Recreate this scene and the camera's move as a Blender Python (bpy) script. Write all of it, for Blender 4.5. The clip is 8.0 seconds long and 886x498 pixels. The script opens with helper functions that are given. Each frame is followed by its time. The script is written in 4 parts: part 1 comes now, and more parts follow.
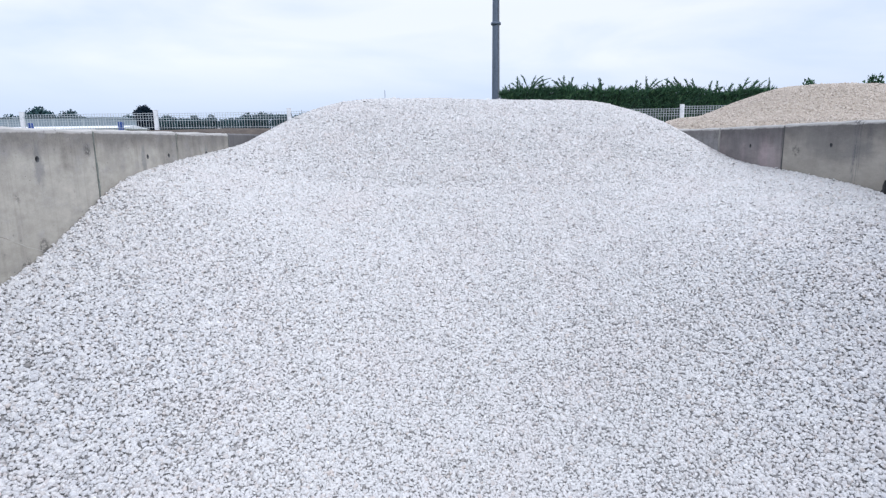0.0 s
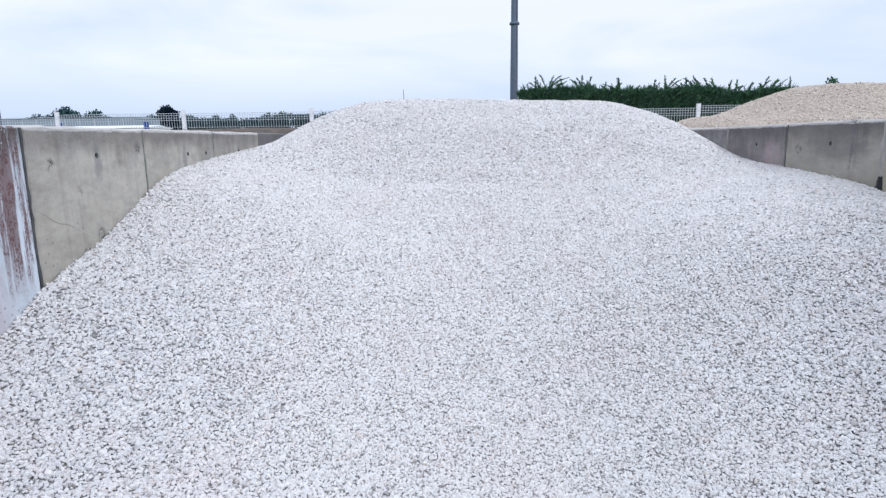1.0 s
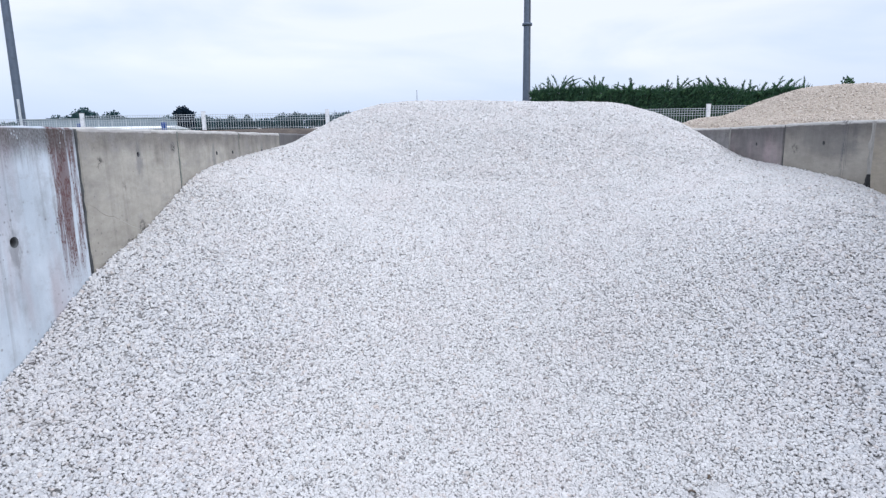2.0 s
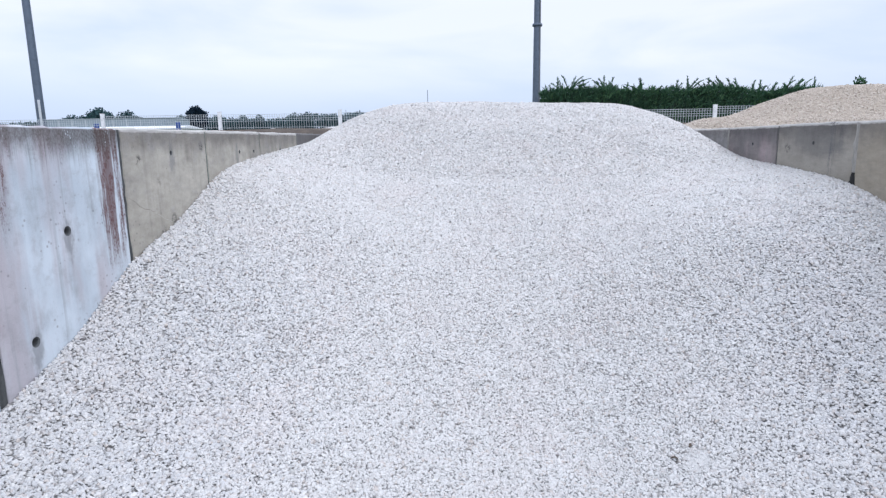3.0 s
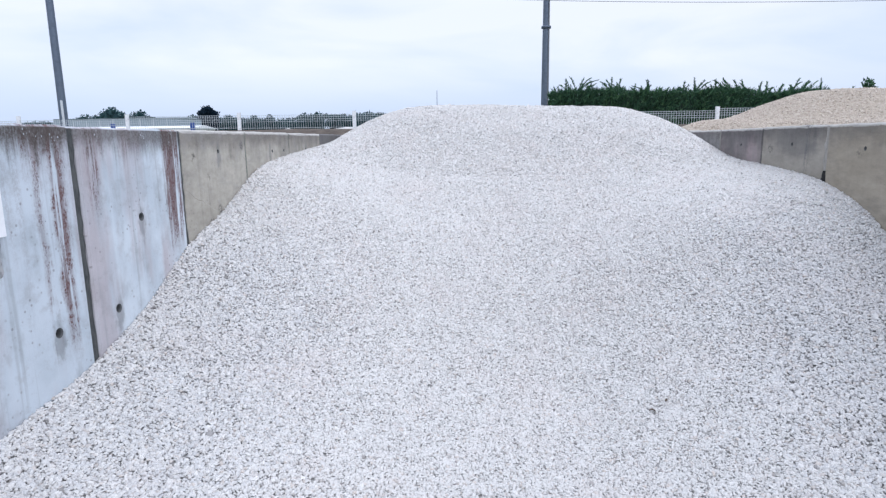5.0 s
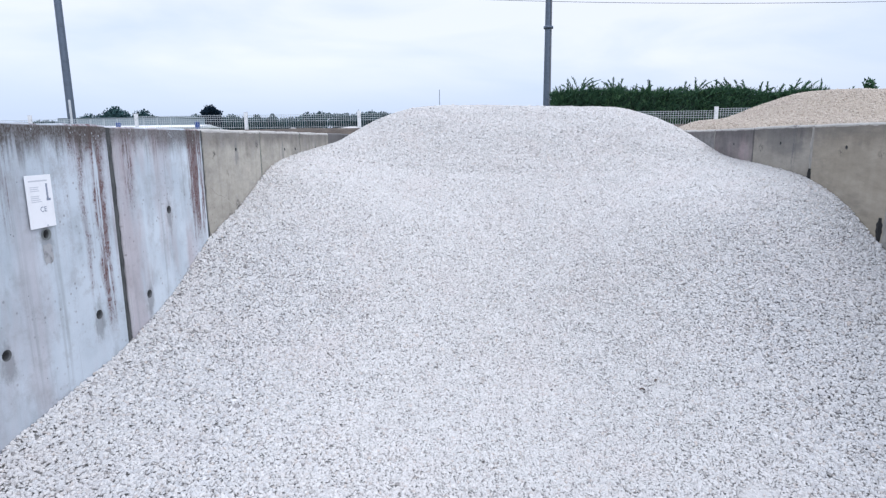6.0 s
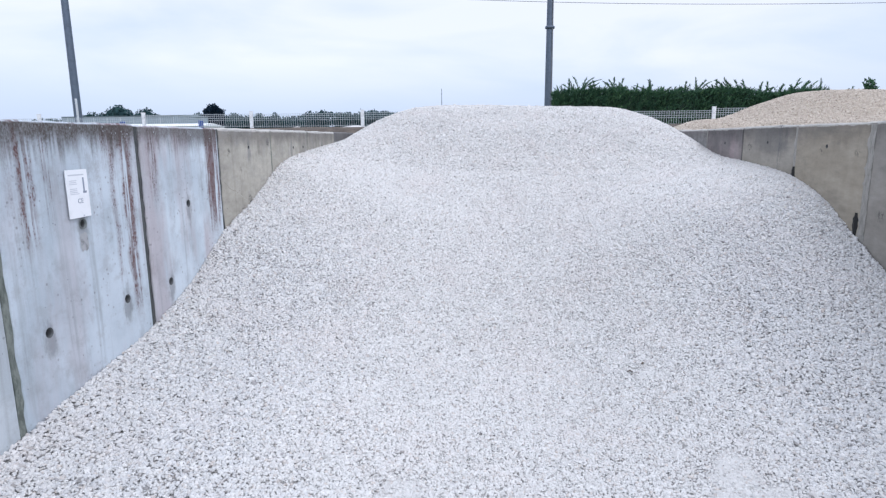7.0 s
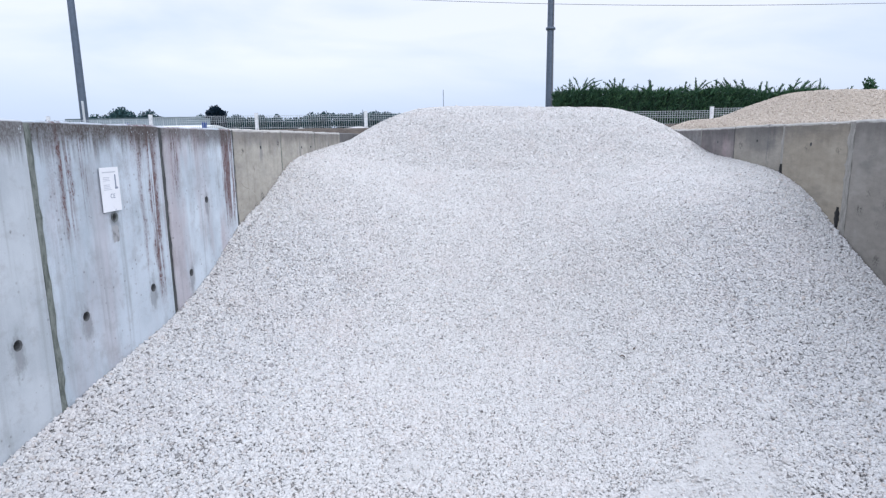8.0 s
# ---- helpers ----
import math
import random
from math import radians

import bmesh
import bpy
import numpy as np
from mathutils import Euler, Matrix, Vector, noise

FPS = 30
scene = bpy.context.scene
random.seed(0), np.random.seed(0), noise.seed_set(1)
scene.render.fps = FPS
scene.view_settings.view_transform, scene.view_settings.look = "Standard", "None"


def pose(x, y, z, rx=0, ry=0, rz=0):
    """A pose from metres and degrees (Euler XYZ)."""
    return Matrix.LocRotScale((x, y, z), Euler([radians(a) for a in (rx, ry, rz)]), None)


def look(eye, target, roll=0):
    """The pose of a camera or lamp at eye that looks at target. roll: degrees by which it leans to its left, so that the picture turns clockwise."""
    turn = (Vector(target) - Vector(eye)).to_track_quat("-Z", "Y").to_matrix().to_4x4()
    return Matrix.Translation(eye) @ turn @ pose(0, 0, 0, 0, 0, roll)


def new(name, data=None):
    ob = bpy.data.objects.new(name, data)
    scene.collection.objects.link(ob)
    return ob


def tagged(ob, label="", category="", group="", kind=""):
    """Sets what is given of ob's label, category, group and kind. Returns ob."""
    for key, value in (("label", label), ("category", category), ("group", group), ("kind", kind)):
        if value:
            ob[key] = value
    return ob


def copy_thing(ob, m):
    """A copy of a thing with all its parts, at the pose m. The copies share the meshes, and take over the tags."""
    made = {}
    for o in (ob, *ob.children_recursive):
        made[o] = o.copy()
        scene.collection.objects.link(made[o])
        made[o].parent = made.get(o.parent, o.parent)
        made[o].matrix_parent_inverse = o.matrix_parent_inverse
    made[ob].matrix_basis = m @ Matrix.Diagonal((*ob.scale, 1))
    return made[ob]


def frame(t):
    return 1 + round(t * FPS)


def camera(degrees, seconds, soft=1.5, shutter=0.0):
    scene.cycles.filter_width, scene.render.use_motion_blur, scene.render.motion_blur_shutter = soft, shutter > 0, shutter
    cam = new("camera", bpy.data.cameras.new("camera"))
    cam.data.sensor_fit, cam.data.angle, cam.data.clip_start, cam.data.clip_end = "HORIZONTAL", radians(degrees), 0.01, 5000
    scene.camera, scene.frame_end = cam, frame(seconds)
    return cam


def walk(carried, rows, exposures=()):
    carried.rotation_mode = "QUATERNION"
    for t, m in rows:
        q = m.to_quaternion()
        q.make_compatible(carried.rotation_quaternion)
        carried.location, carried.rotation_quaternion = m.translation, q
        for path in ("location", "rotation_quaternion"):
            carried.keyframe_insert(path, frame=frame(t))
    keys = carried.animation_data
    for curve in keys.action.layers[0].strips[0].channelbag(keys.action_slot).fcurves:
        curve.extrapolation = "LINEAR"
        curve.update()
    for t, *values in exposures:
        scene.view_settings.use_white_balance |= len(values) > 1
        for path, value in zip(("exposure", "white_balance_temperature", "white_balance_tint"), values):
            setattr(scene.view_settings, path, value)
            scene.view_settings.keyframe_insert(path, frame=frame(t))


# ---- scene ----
# ---------------------------------------------------------------- camera
cam = camera(73.8, 8.0, soft=1.3)
PATH = [
    (0, (0.476, -0.265, 1.535), (0.485, 1.702, 1.173), -0.8),
    (0.5, (0.48, -0.4, 1.527), (0.457, 1.567, 1.165), -0.9),
    (1, (0.48, -0.541, 1.529), (0.429, 1.425, 1.166), -0.8),
    (1.5, (0.483, -0.67, 1.528), (0.41, 1.295, 1.166), -0.8),
    (3, (0.523, -1.079, 1.528), (0.395, 0.883, 1.166), -0.8),
    (3.5, (0.525, -1.204, 1.528), (0.386, 0.758, 1.167), -0.7),
    (4, (0.53, -1.337, 1.53), (0.38, 0.625, 1.167), -0.7),
    (4.5, (0.523, -1.459, 1.532), (0.369, 0.502, 1.171), -0.7),
    (6, (0.522, -1.844, 1.528), (0.358, 0.116, 1.165), -0.6),
    (6.5, (0.532, -1.964, 1.526), (0.364, -0.005, 1.161), -0.6),
    (7, (0.545, -2.093, 1.525), (0.375, -0.134, 1.159), -0.5),
    (7.5, (0.551, -2.207, 1.523), (0.379, -0.248, 1.157), -0.5),
    (8, (0.558, -2.334, 1.515), (0.381, -0.375, 1.152), -0.7),
]
walk(cam, [(t, look(eye, target, roll)) for t, eye, target, roll in PATH], [(0, 0.0, 6060, 12.5), (8, 0.0, 6060, 12.5)])

# ---------------------------------------------------------------- light
SUN_FROM = Vector((0.55, -0.60, 0.80)).normalized()
sun = new("sun", bpy.data.lights.new("sun", "SUN"))
sun.data.energy, sun.data.angle, sun.data.color = 1.12, radians(70), (1.0, 0.975, 0.95)
sun.matrix_world = look(SUN_FROM * 60, (0, 0, 0))

world = bpy.data.worlds.new("overcast_sky")
scene.world = world
world.use_nodes = True
wn, wl = world.node_tree.nodes, world.node_tree.links
wn.clear()


def wnode(kind, **values):
    n = wn.new(kind)
    for k, v in values.items():
        n.inputs[k].default_value = v
    return n


w_out = wn.new("ShaderNodeOutputWorld")
w_bg = wnode("ShaderNodeBackground", Strength=1.0)
w_sky = wn.new("ShaderNodeTexSky")
w_sky.sky_type, w_sky.sun_disc = "NISHITA", False
w_sky.sun_elevation = math.asin(SUN_FROM.z)
w_sky.sun_rotation = math.atan2(SUN_FROM.x, SUN_FROM.y)
w_scale = wn.new("ShaderNodeVectorMath")
w_scale.operation = "SCALE"
w_scale.inputs["Scale"].default_value = 0.10
w_tc = wn.new("ShaderNodeTexCoord")
w_sep = wn.new("ShaderNodeSeparateXYZ")
# cloud cover: soft stretched noise, thinner and bluer towards the horizon
w_map = wn.new("ShaderNodeMapping")
w_map.inputs["Scale"].default_value = (1.6, 1.6, 6.0)
w_noise = wnode("ShaderNodeTexNoise", Scale=1.5, Detail=6.0, Roughness=0.5, Distortion=0.4)
w_ramp = wn.new("ShaderNodeValToRGB")
w_ramp.color_ramp.elements[0].position, w_ramp.color_ramp.elements[0].color = 0.33, (0.74, 0.82, 0.96, 1)
w_ramp.color_ramp.elements[1].position, w_ramp.color_ramp.elements[1].color = 0.57, (0.93, 0.955, 1.0, 1)
w_low = wn.new("ShaderNodeMapRange")
w_low.inputs["From Min"].default_value, w_low.inputs["From Max"].default_value = 0.04, 0.12
w_haze = wn.new("ShaderNodeMix")
w_haze.data_type = "RGBA"
w_haze.inputs[6].default_value = (0.64, 0.74, 0.92, 1)
w_mix = wn.new("ShaderNodeMix")
w_mix.data_type = "RGBA"
w_mix.inputs[0].default_value = 0.88
wl.new(w_tc.outputs["Generated"], w_map.inputs["Vector"])
wl.new(w_map.outputs["Vector"], w_noise.inputs["Vector"])
wl.new(w_noise.outputs["Fac"], w_ramp.inputs["Fac"])
wl.new(w_tc.outputs["Generated"], w_sep.inputs["Vector"])
wl.new(w_sep.outputs["Z"], w_low.inputs["Value"])
wl.new(w_low.outputs["Result"], w_haze.inputs[0])
wl.new(w_ramp.outputs["Color"], w_haze.inputs[7])
wl.new(w_sky.outputs["Color"], w_scale.inputs[0])
wl.new(w_scale.outputs["Vector"], w_mix.inputs[6])
wl.new(w_haze.outputs[2], w_mix.inputs[7])
wl.new(w_mix.outputs[2], w_bg.inputs["Color"])
# an overcast sky is about twice as bright overhead as near the horizon
w_zen = wn.new("ShaderNodeMapRange")
for key, value in (("From Min", 0.2), ("From Max", 0.95), ("To Min", 1.07), ("To Max", 1.95)):
    w_zen.inputs[key].default_value = value
wl.new(w_sep.outputs["Z"], w_zen.inputs["Value"])
wl.new(w_zen.outputs["Result"], w_bg.inputs["Strength"])
wl.new(w_bg.outputs["Background"], w_out.inputs["Surface"])


# ---------------------------------------------------------------- material tools
class Mat:
    """A short hand for building a node material."""

    def __init__(self, name, rough=0.8, metal=0.0, color=(0.5, 0.5, 0.5)):
        self.mat = bpy.data.materials.new(name)
        self.mat.use_nodes = True
        self.n, self.l = self.mat.node_tree.nodes, self.mat.node_tree.links
        self.bsdf = self.n["Principled BSDF"]
        self.bsdf.inputs["Roughness"].default_value = rough
        self.bsdf.inputs["Metallic"].default_value = metal
        self.bsdf.inputs["Base Color"].default_value = (*color, 1)

    def put(self, socket, value):
        if isinstance(value, bpy.types.NodeSocket):
            self.l.new(value, socket)
        elif isinstance(value, tuple) and len(value) == 3 and socket.type == "RGBA":
            socket.default_value = (*value, 1)
        else:
            socket.default_value = value

    def coords(self, which="Object", scale=(1, 1, 1), shift=None):
        tc = self.n.new("ShaderNodeTexCoord")
        mp = self.n.new("ShaderNodeMapping")
        mp.inputs["Scale"].default_value = scale
        self.l.new(tc.outputs[which], mp.inputs["Vector"])
        if shift is not None:
            self.l.new(shift, mp.inputs["Location"])
        return mp.outputs["Vector"]

    def noise(self, vec, scale, detail=4.0, rough=0.55, dist=0.0):
        n = self.n.new("ShaderNodeTexNoise")
        self.put(n.inputs["Vector"], vec)
        self.put(n.inputs["Scale"], scale)
        self.put(n.inputs["Detail"], detail)
        self.put(n.inputs["Roughness"], rough)
        self.put(n.inputs["Distortion"], dist)
        return n.outputs["Fac"]

    def voronoi(self, vec, scale, feature="F1"):
        n = self.n.new("ShaderNodeTexVoronoi")
        n.feature = feature
        self.put(n.inputs["Vector"], vec)
        self.put(n.inputs["Scale"], scale)
        return n.outputs["Distance"]

    def math(self, op, a, b=0.0, clamp=False):
        n = self.n.new("ShaderNodeMath")
        n.operation, n.use_clamp = op, clamp
        self.put(n.inputs[0], a)
        self.put(n.inputs[1], b)
        return n.outputs[0]

    def span(self, value, lo, hi, a=0.0, b=1.0):
        n = self.n.new("ShaderNodeMapRange")
        n.interpolation_type = "SMOOTHSTEP"
        self.put(n.inputs["Value"], value)
        for k, v in (("From Min", lo), ("From Max", hi), ("To Min", a), ("To Max", b)):
            n.inputs[k].default_value = v
        return n.outputs["Result"]

    def ramp(self, value, stops):
        n = self.n.new("ShaderNodeValToRGB")
        e = n.color_ramp.elements
        while len(e) < len(stops):
            e.new(0.5)
        for el, (p, c) in zip(e, stops):
            el.position, el.color = p, (*c, 1)
        self.l.new(value, n.inputs["Fac"])
        return n.outputs["Color"]

    def mix(self, fac, a, b, blend="MIX"):
        n = self.n.new("ShaderNodeMix")
        n.data_type, n.blend_type = "RGBA", blend
        self.put(n.inputs[0], fac)
        self.put(n.inputs[6], a)
        self.put(n.inputs[7], b)
        return n.outputs[2]

    def info(self, which="Random"):
        return self.n.new("ShaderNodeObjectInfo").outputs[which]

    def island(self):
        return self.n.new("ShaderNodeNewGeometry").outputs["Random Per Island"]

    def color(self, socket):
        self.put(self.bsdf.inputs["Base Color"], socket)

    def rough(self, socket):
        self.put(self.bsdf.inputs["Roughness"], socket)

    def bump(self, height, strength=0.3, distance=0.01):
        n = self.n.new("ShaderNodeBump")
        self.put(n.inputs["Height"], height)
        n.inputs["Strength"].default_value, n.inputs["Distance"].default_value = strength, distance
        self.l.new(n.outputs["Normal"], self.bsdf.inputs["Normal"])
        return self


def concrete(name, base, pale, stain, streak=0.5, rust=0.0, rust_color=(0.122, 0.060, 0.059), grime=0.5, bands=(), pink=0.0, pits=0.0, cloud=0.0, drip=22.0, wide=1.0, seeps=(), arris=0.0):
    """Cast concrete: clouding, pores, vertical run-off, grime under the top edge, rust runs.
    bands: (from, to, lowest z, strength) of single rust runs along the panel."""
    m = Mat(name, rough=0.82)
    r = m.info()
    seed = m.math("MULTIPLY", r, 37.0)
    tc = m.n.new("ShaderNodeTexCoord")
    sep = m.n.new("ShaderNodeSeparateXYZ")
    m.l.new(tc.outputs["Object"], sep.inputs["Vector"])
    y, z = sep.outputs["Y"], sep.outputs["Z"]

    def vec(sy, sz):
        c = m.n.new("ShaderNodeCombineXYZ")
        m.put(c.inputs["X"], seed)
        m.put(c.inputs["Y"], m.math("MULTIPLY", y, sy))
        m.put(c.inputs["Z"], m.math("MULTIPLY", z, sz))
        return c.outputs["Vector"]

    col = m.mix(m.span(m.noise(vec(wide, 1), 2.6, 5), 0.35, 0.65), base, pale)
    col = m.mix(m.math("MULTIPLY", m.span(m.noise(vec(wide, 0.6 + 0.4 * (wide < 1)), 5.5, 6, 0.65), 0.5, 0.72), 0.55), col, stain)
    if pink:
        col = m.mix(m.math("MULTIPLY", m.span(m.noise(vec(4.0, 0.8), 1.1, 4), 0.46, 0.66), pink), col, (0.40, 0.31, 0.32))
    # pale and dark run-off
    runs = m.noise(vec(17, 0.55), 1.0, 4, 0.6)
    col = m.mix(m.math("MULTIPLY", m.span(runs, 0.54, 0.68), streak), col, stain)
    col = m.mix(m.math("MULTIPLY", m.span(runs, 0.44, 0.30), streak * 0.8), col, pale)
    fleck = m.span(m.noise(vec(1, 0.6), 120, 6, 0.75), 0.40, 0.59)
    if rust:
        fade = m.span(z, 0.35, 1.55, 0.10, 1.0)
        lines = m.span(m.noise(vec(9.5, 0.28), 1.0, 5, 0.65), 0.52, 0.62)
        k = m.math("MULTIPLY", m.math("MULTIPLY", lines, fade), m.math("MULTIPLY", fleck, rust), True)
        col = m.mix(k, col, rust_color)
    wavy = m.math("ADD", y, m.math("MULTIPLY", m.math("SUBTRACT", m.noise(vec(0.6, 1.0), 5.0, 5, 0.7), 0.5), 0.09))
    for a, b, low, amount in bands:
        inside = m.math("MULTIPLY", m.span(wavy, a - 0.025, a + 0.025), m.span(wavy, b + 0.025, b - 0.025))
        inside = m.math("MULTIPLY", inside, m.span(z, low, low + 0.35))
        blots = m.span(m.noise(vec(1, 0.45), 30, 6, 0.72), 0.38, 0.56)
        inner = m.span(m.noise(vec(20, 1.0), 1.0, 6, 0.75), 0.41, 0.52)
        k = m.math("MULTIPLY", m.math("MULTIPLY", inside, inner), m.math("MULTIPLY", m.math("MAXIMUM", m.math("MULTIPLY", fleck, blots), 0.36), amount * 1.8), True)
        col = m.mix(k, col, rust_color)
    if grime:
        edge = m.math("ADD", z, m.math("MULTIPLY", m.math("SUBTRACT", m.noise(vec(drip, 0.4), 1.0, 5, 0.7), 0.5), 0.50))
        some = m.span(m.noise(vec(3.2, 0.0), 1.0, 2, 0.5), 0.42, 0.60, 0.40, 1.0)
        runs_down = m.math("MULTIPLY", m.span(edge, 1.44, 1.60), some)
        rim = m.math("ADD", z, m.math("MULTIPLY", m.math("SUBTRACT", m.noise(vec(6, 1), 1.0, 5, 0.7), 0.5), 0.22))
        band = m.math("MAXIMUM", runs_down, m.math("MULTIPLY", m.span(rim, 1.47, 1.58), 0.95))
        band = m.math("MULTIPLY", band, m.span(z, 1.617, 1.609))
        k = m.math("MULTIPLY", band, m.math("MULTIPLY", m.math("ADD", m.math("MULTIPLY", fleck, 0.25), 0.8), grime))
        col = m.mix(k, col, (0.062, 0.050, 0.044))
        lime = m.math("MULTIPLY", m.span(m.voronoi(vec(1, 0.7), 60), 0.26, 0.14), m.span(m.noise(vec(1, 0.5), 13, 3), 0.50, 0.60))
        col = m.mix(m.math("MULTIPLY", lime, m.math("MULTIPLY", m.span(rim, 1.47, 1.57), 0.75 * grime)), col, pale)
    if cloud:
        high = m.math("ADD", z, m.math("MULTIPLY", m.math("SUBTRACT", m.noise(vec(2.2 * wide, 0.7 + 0.8 * (wide < 1)), 1.6, 6, 0.65), 0.5), 1.5))
        col = m.mix(m.math("MULTIPLY", m.span(high, 1.25, 1.70), cloud), col, (0.085, 0.085, 0.09))
    if arris:
        # paler, ragged strip along the worn top edge
        lip = m.math("ADD", z, m.math("MULTIPLY", m.math("SUBTRACT", m.noise(vec(9, 1), 1.0, 5, 0.7), 0.5), 0.03))
        col = m.mix(m.math("MULTIPLY", m.span(lip, 1.594, 1.604), arris), col, (0.52, 0.505, 0.48))
    # damp marks that seep from the tie holes
    for hy, hz in seeps:
        wob = m.math("MULTIPLY", m.math("SUBTRACT", m.noise(vec(1, 0.5), 24, 5, 0.7), 0.5), 0.10)
        dy = m.math("MULTIPLY", m.math("SUBTRACT", y, hy), 1.0)
        dz = m.math("MULTIPLY", m.math("SUBTRACT", z, hz - 0.035), 0.42)
        d = m.math("ADD", m.math("SQRT", m.math("ADD", m.math("MULTIPLY", dy, dy), m.math("MULTIPLY", dz, dz))), wob)
        col = m.mix(m.span(d, 0.050, 0.018, 0.0, 0.55), col, (0.15, 0.155, 0.16))
    if seeps:
        dirt = m.span(m.noise(vec(0.8, 1), 11, 7, 0.72), 0.50, 0.68)
        col = m.mix(m.math("MULTIPLY", dirt, 0.30), col, (0.27, 0.265, 0.275))
        specks = m.math("MULTIPLY", m.span(m.voronoi(vec(0.8, 0.8), 34), 0.22, 0.10), m.span(m.noise(vec(1, 1), 4, 3), 0.46, 0.60))
        col = m.mix(m.math("MULTIPLY", specks, 0.5), col, (0.13, 0.12, 0.12))
    pores = m.span(m.voronoi(vec(1, 1), 26), 0.10, 0.045)
    pores = m.math("MULTIPLY", pores, m.span(m.noise(vec(1, 1), 9, 2), 0.52, 0.62))
    col = m.mix(m.math("MULTIPLY", pores, 0.7), col, (0.06, 0.058, 0.055))
    if pits:
        mottle = m.noise(vec(wide, 1.3), 16, 6, 0.7)
        col = m.mix(0.5, col, m.ramp(mottle, [(0.3, (0.36, 0.36, 0.36)), (0.7, (0.64, 0.64, 0.64))]), "OVERLAY")
        spall = m.span(m.voronoi(vec(wide, 0.55), 8.5), 0.24, 0.10)
        spall = m.math("MULTIPLY", spall, m.span(m.noise(vec(1, 1), 60, 4, 0.7), 0.47, 0.55))
        spall = m.math("MULTIPLY", spall, m.span(m.noise(vec(1, 1), 3.3, 2), 0.40, 0.53))
        col = m.mix(m.math("MULTIPLY", spall, pits), col, (0.05, 0.047, 0.043))
        pores = m.math("MAXIMUM", pores, spall)
    grain = m.noise(vec(1, 1), 260, 2, 0.7)
    col = m.mix(0.22, col, m.ramp(grain, [(0.3, (0.35, 0.35, 0.35)), (0.7, (0.65, 0.65, 0.65))]), "OVERLAY")
    m.color(col)
    m.rough(m.span(runs, 0.3, 0.7, 0.72, 0.92))
    m.bump(m.math("SUBTRACT", m.math("ADD", m.math("MULTIPLY", grain, 0.25), m.noise(vec(1, 1), 14, 4)), pores), 0.35, 0.006)
    return m.mat


NEW_A = concrete("new_concrete_streaked", (0.425, 0.485, 0.54), (0.545, 0.605, 0.665), (0.27, 0.29, 0.31), 0.45, 0.22, grime=1.0,
                 bands=((0.13, 0.21, 0.95, 1.0), (0.27, 0.33, 1.02, 0.6), (0.47, 0.53, 1.40, 1.0), (0.735, 0.76, 0.30, 0.7), (0.66, 0.93, 1.33, 0.9), (0.83, 0.90, 0.50, 1.2)), pink=0.3, seeps=((0.193, 0.695), (0.484, 1.143), (0.764, 0.695)))
NEW_B = concrete("new_concrete_rust_run", (0.47, 0.53, 0.585), (0.60, 0.66, 0.715), (0.28, 0.30, 0.32), 0.45, 0.14, grime=0.85,
                 bands=((0.05, 0.13, 1.10, 1.0), (0.17, 0.20, 1.30, 0.8), (0.30, 0.50, 1.25, 0.25), (0.74, 1.06, 0.80, 1.25)), pink=0.55, seeps=((0.177, 0.690), (0.461, 1.138), (0.75, 0.69)))
NEW_C = concrete("new_concrete_plain", (0.42, 0.46, 0.495), (0.53, 0.57, 0.605), (0.31, 0.33, 0.34), 0.4, 0.12, grime=0.9, seeps=((0.2, 0.69), (0.78, 0.69)))
OLD_L = concrete("old_concrete_buff", (0.340, 0.318, 0.272), (0.430, 0.405, 0.352), (0.22, 0.205, 0.178), 0.26, 0.0, grime=0.5, pits=1.0, cloud=0.3, drip=5.0, wide=0.6, seeps=((0.52, 1.475),), arris=0.8)
OLD_LD = concrete("old_concrete_dark", (0.12, 0.12, 0.125), (0.17, 0.168, 0.168), (0.08, 0.08, 0.085), 0.35, 0.0, grime=0.3)
OLD_R = concrete("old_concrete_grey", (0.275, 0.244, 0.194), (0.347, 0.311, 0.253), (0.165, 0.156, 0.14), 0.05, 0.0, grime=0.35, pits=0.9, cloud=0.25, drip=4.0, wide=0.4, arris=0.7)
OLD_RN = concrete("old_concrete_dull", (0.226, 0.211, 0.189), (0.281, 0.264, 0.239), (0.15, 0.145, 0.135), 0.08, 0.0, grime=0.5, pits=0.8, cloud=0.3, drip=5.0, wide=0.5, arris=0.7)
OLD_RS = concrete("old_concrete_stained", (0.254, 0.234, 0.200), (0.302, 0.281, 0.244), (0.16, 0.155, 0.145), 0.08, 0.0, (0.10, 0.10, 0.105), grime=0.6, bands=((0.765, 0.83, 0.6, 0.9), (0.86, 0.93, 1.3, 0.6)), pits=0.8, cloud=0.55, drip=4.0, wide=0.4, arris=0.7)
OLD_RG = concrete("old_concrete_cool_grey", (0.284, 0.278, 0.278), (0.347, 0.341, 0.336), (0.19, 0.19, 0.195), 0.2, 0.0, grime=0.6, pits=0.5, drip=5.0, wide=0.4, arris=0.7)
OLD_RP = concrete("old_concrete_pinkish", (0.231, 0.205, 0.200), (0.326, 0.289, 0.278), (0.15, 0.14, 0.14), 0.12, 0.0, (0.12, 0.075, 0.07), grime=0.8, pink=0.5, pits=0.6, cloud=0.6, drip=4.0, wide=0.4, arris=0.7)


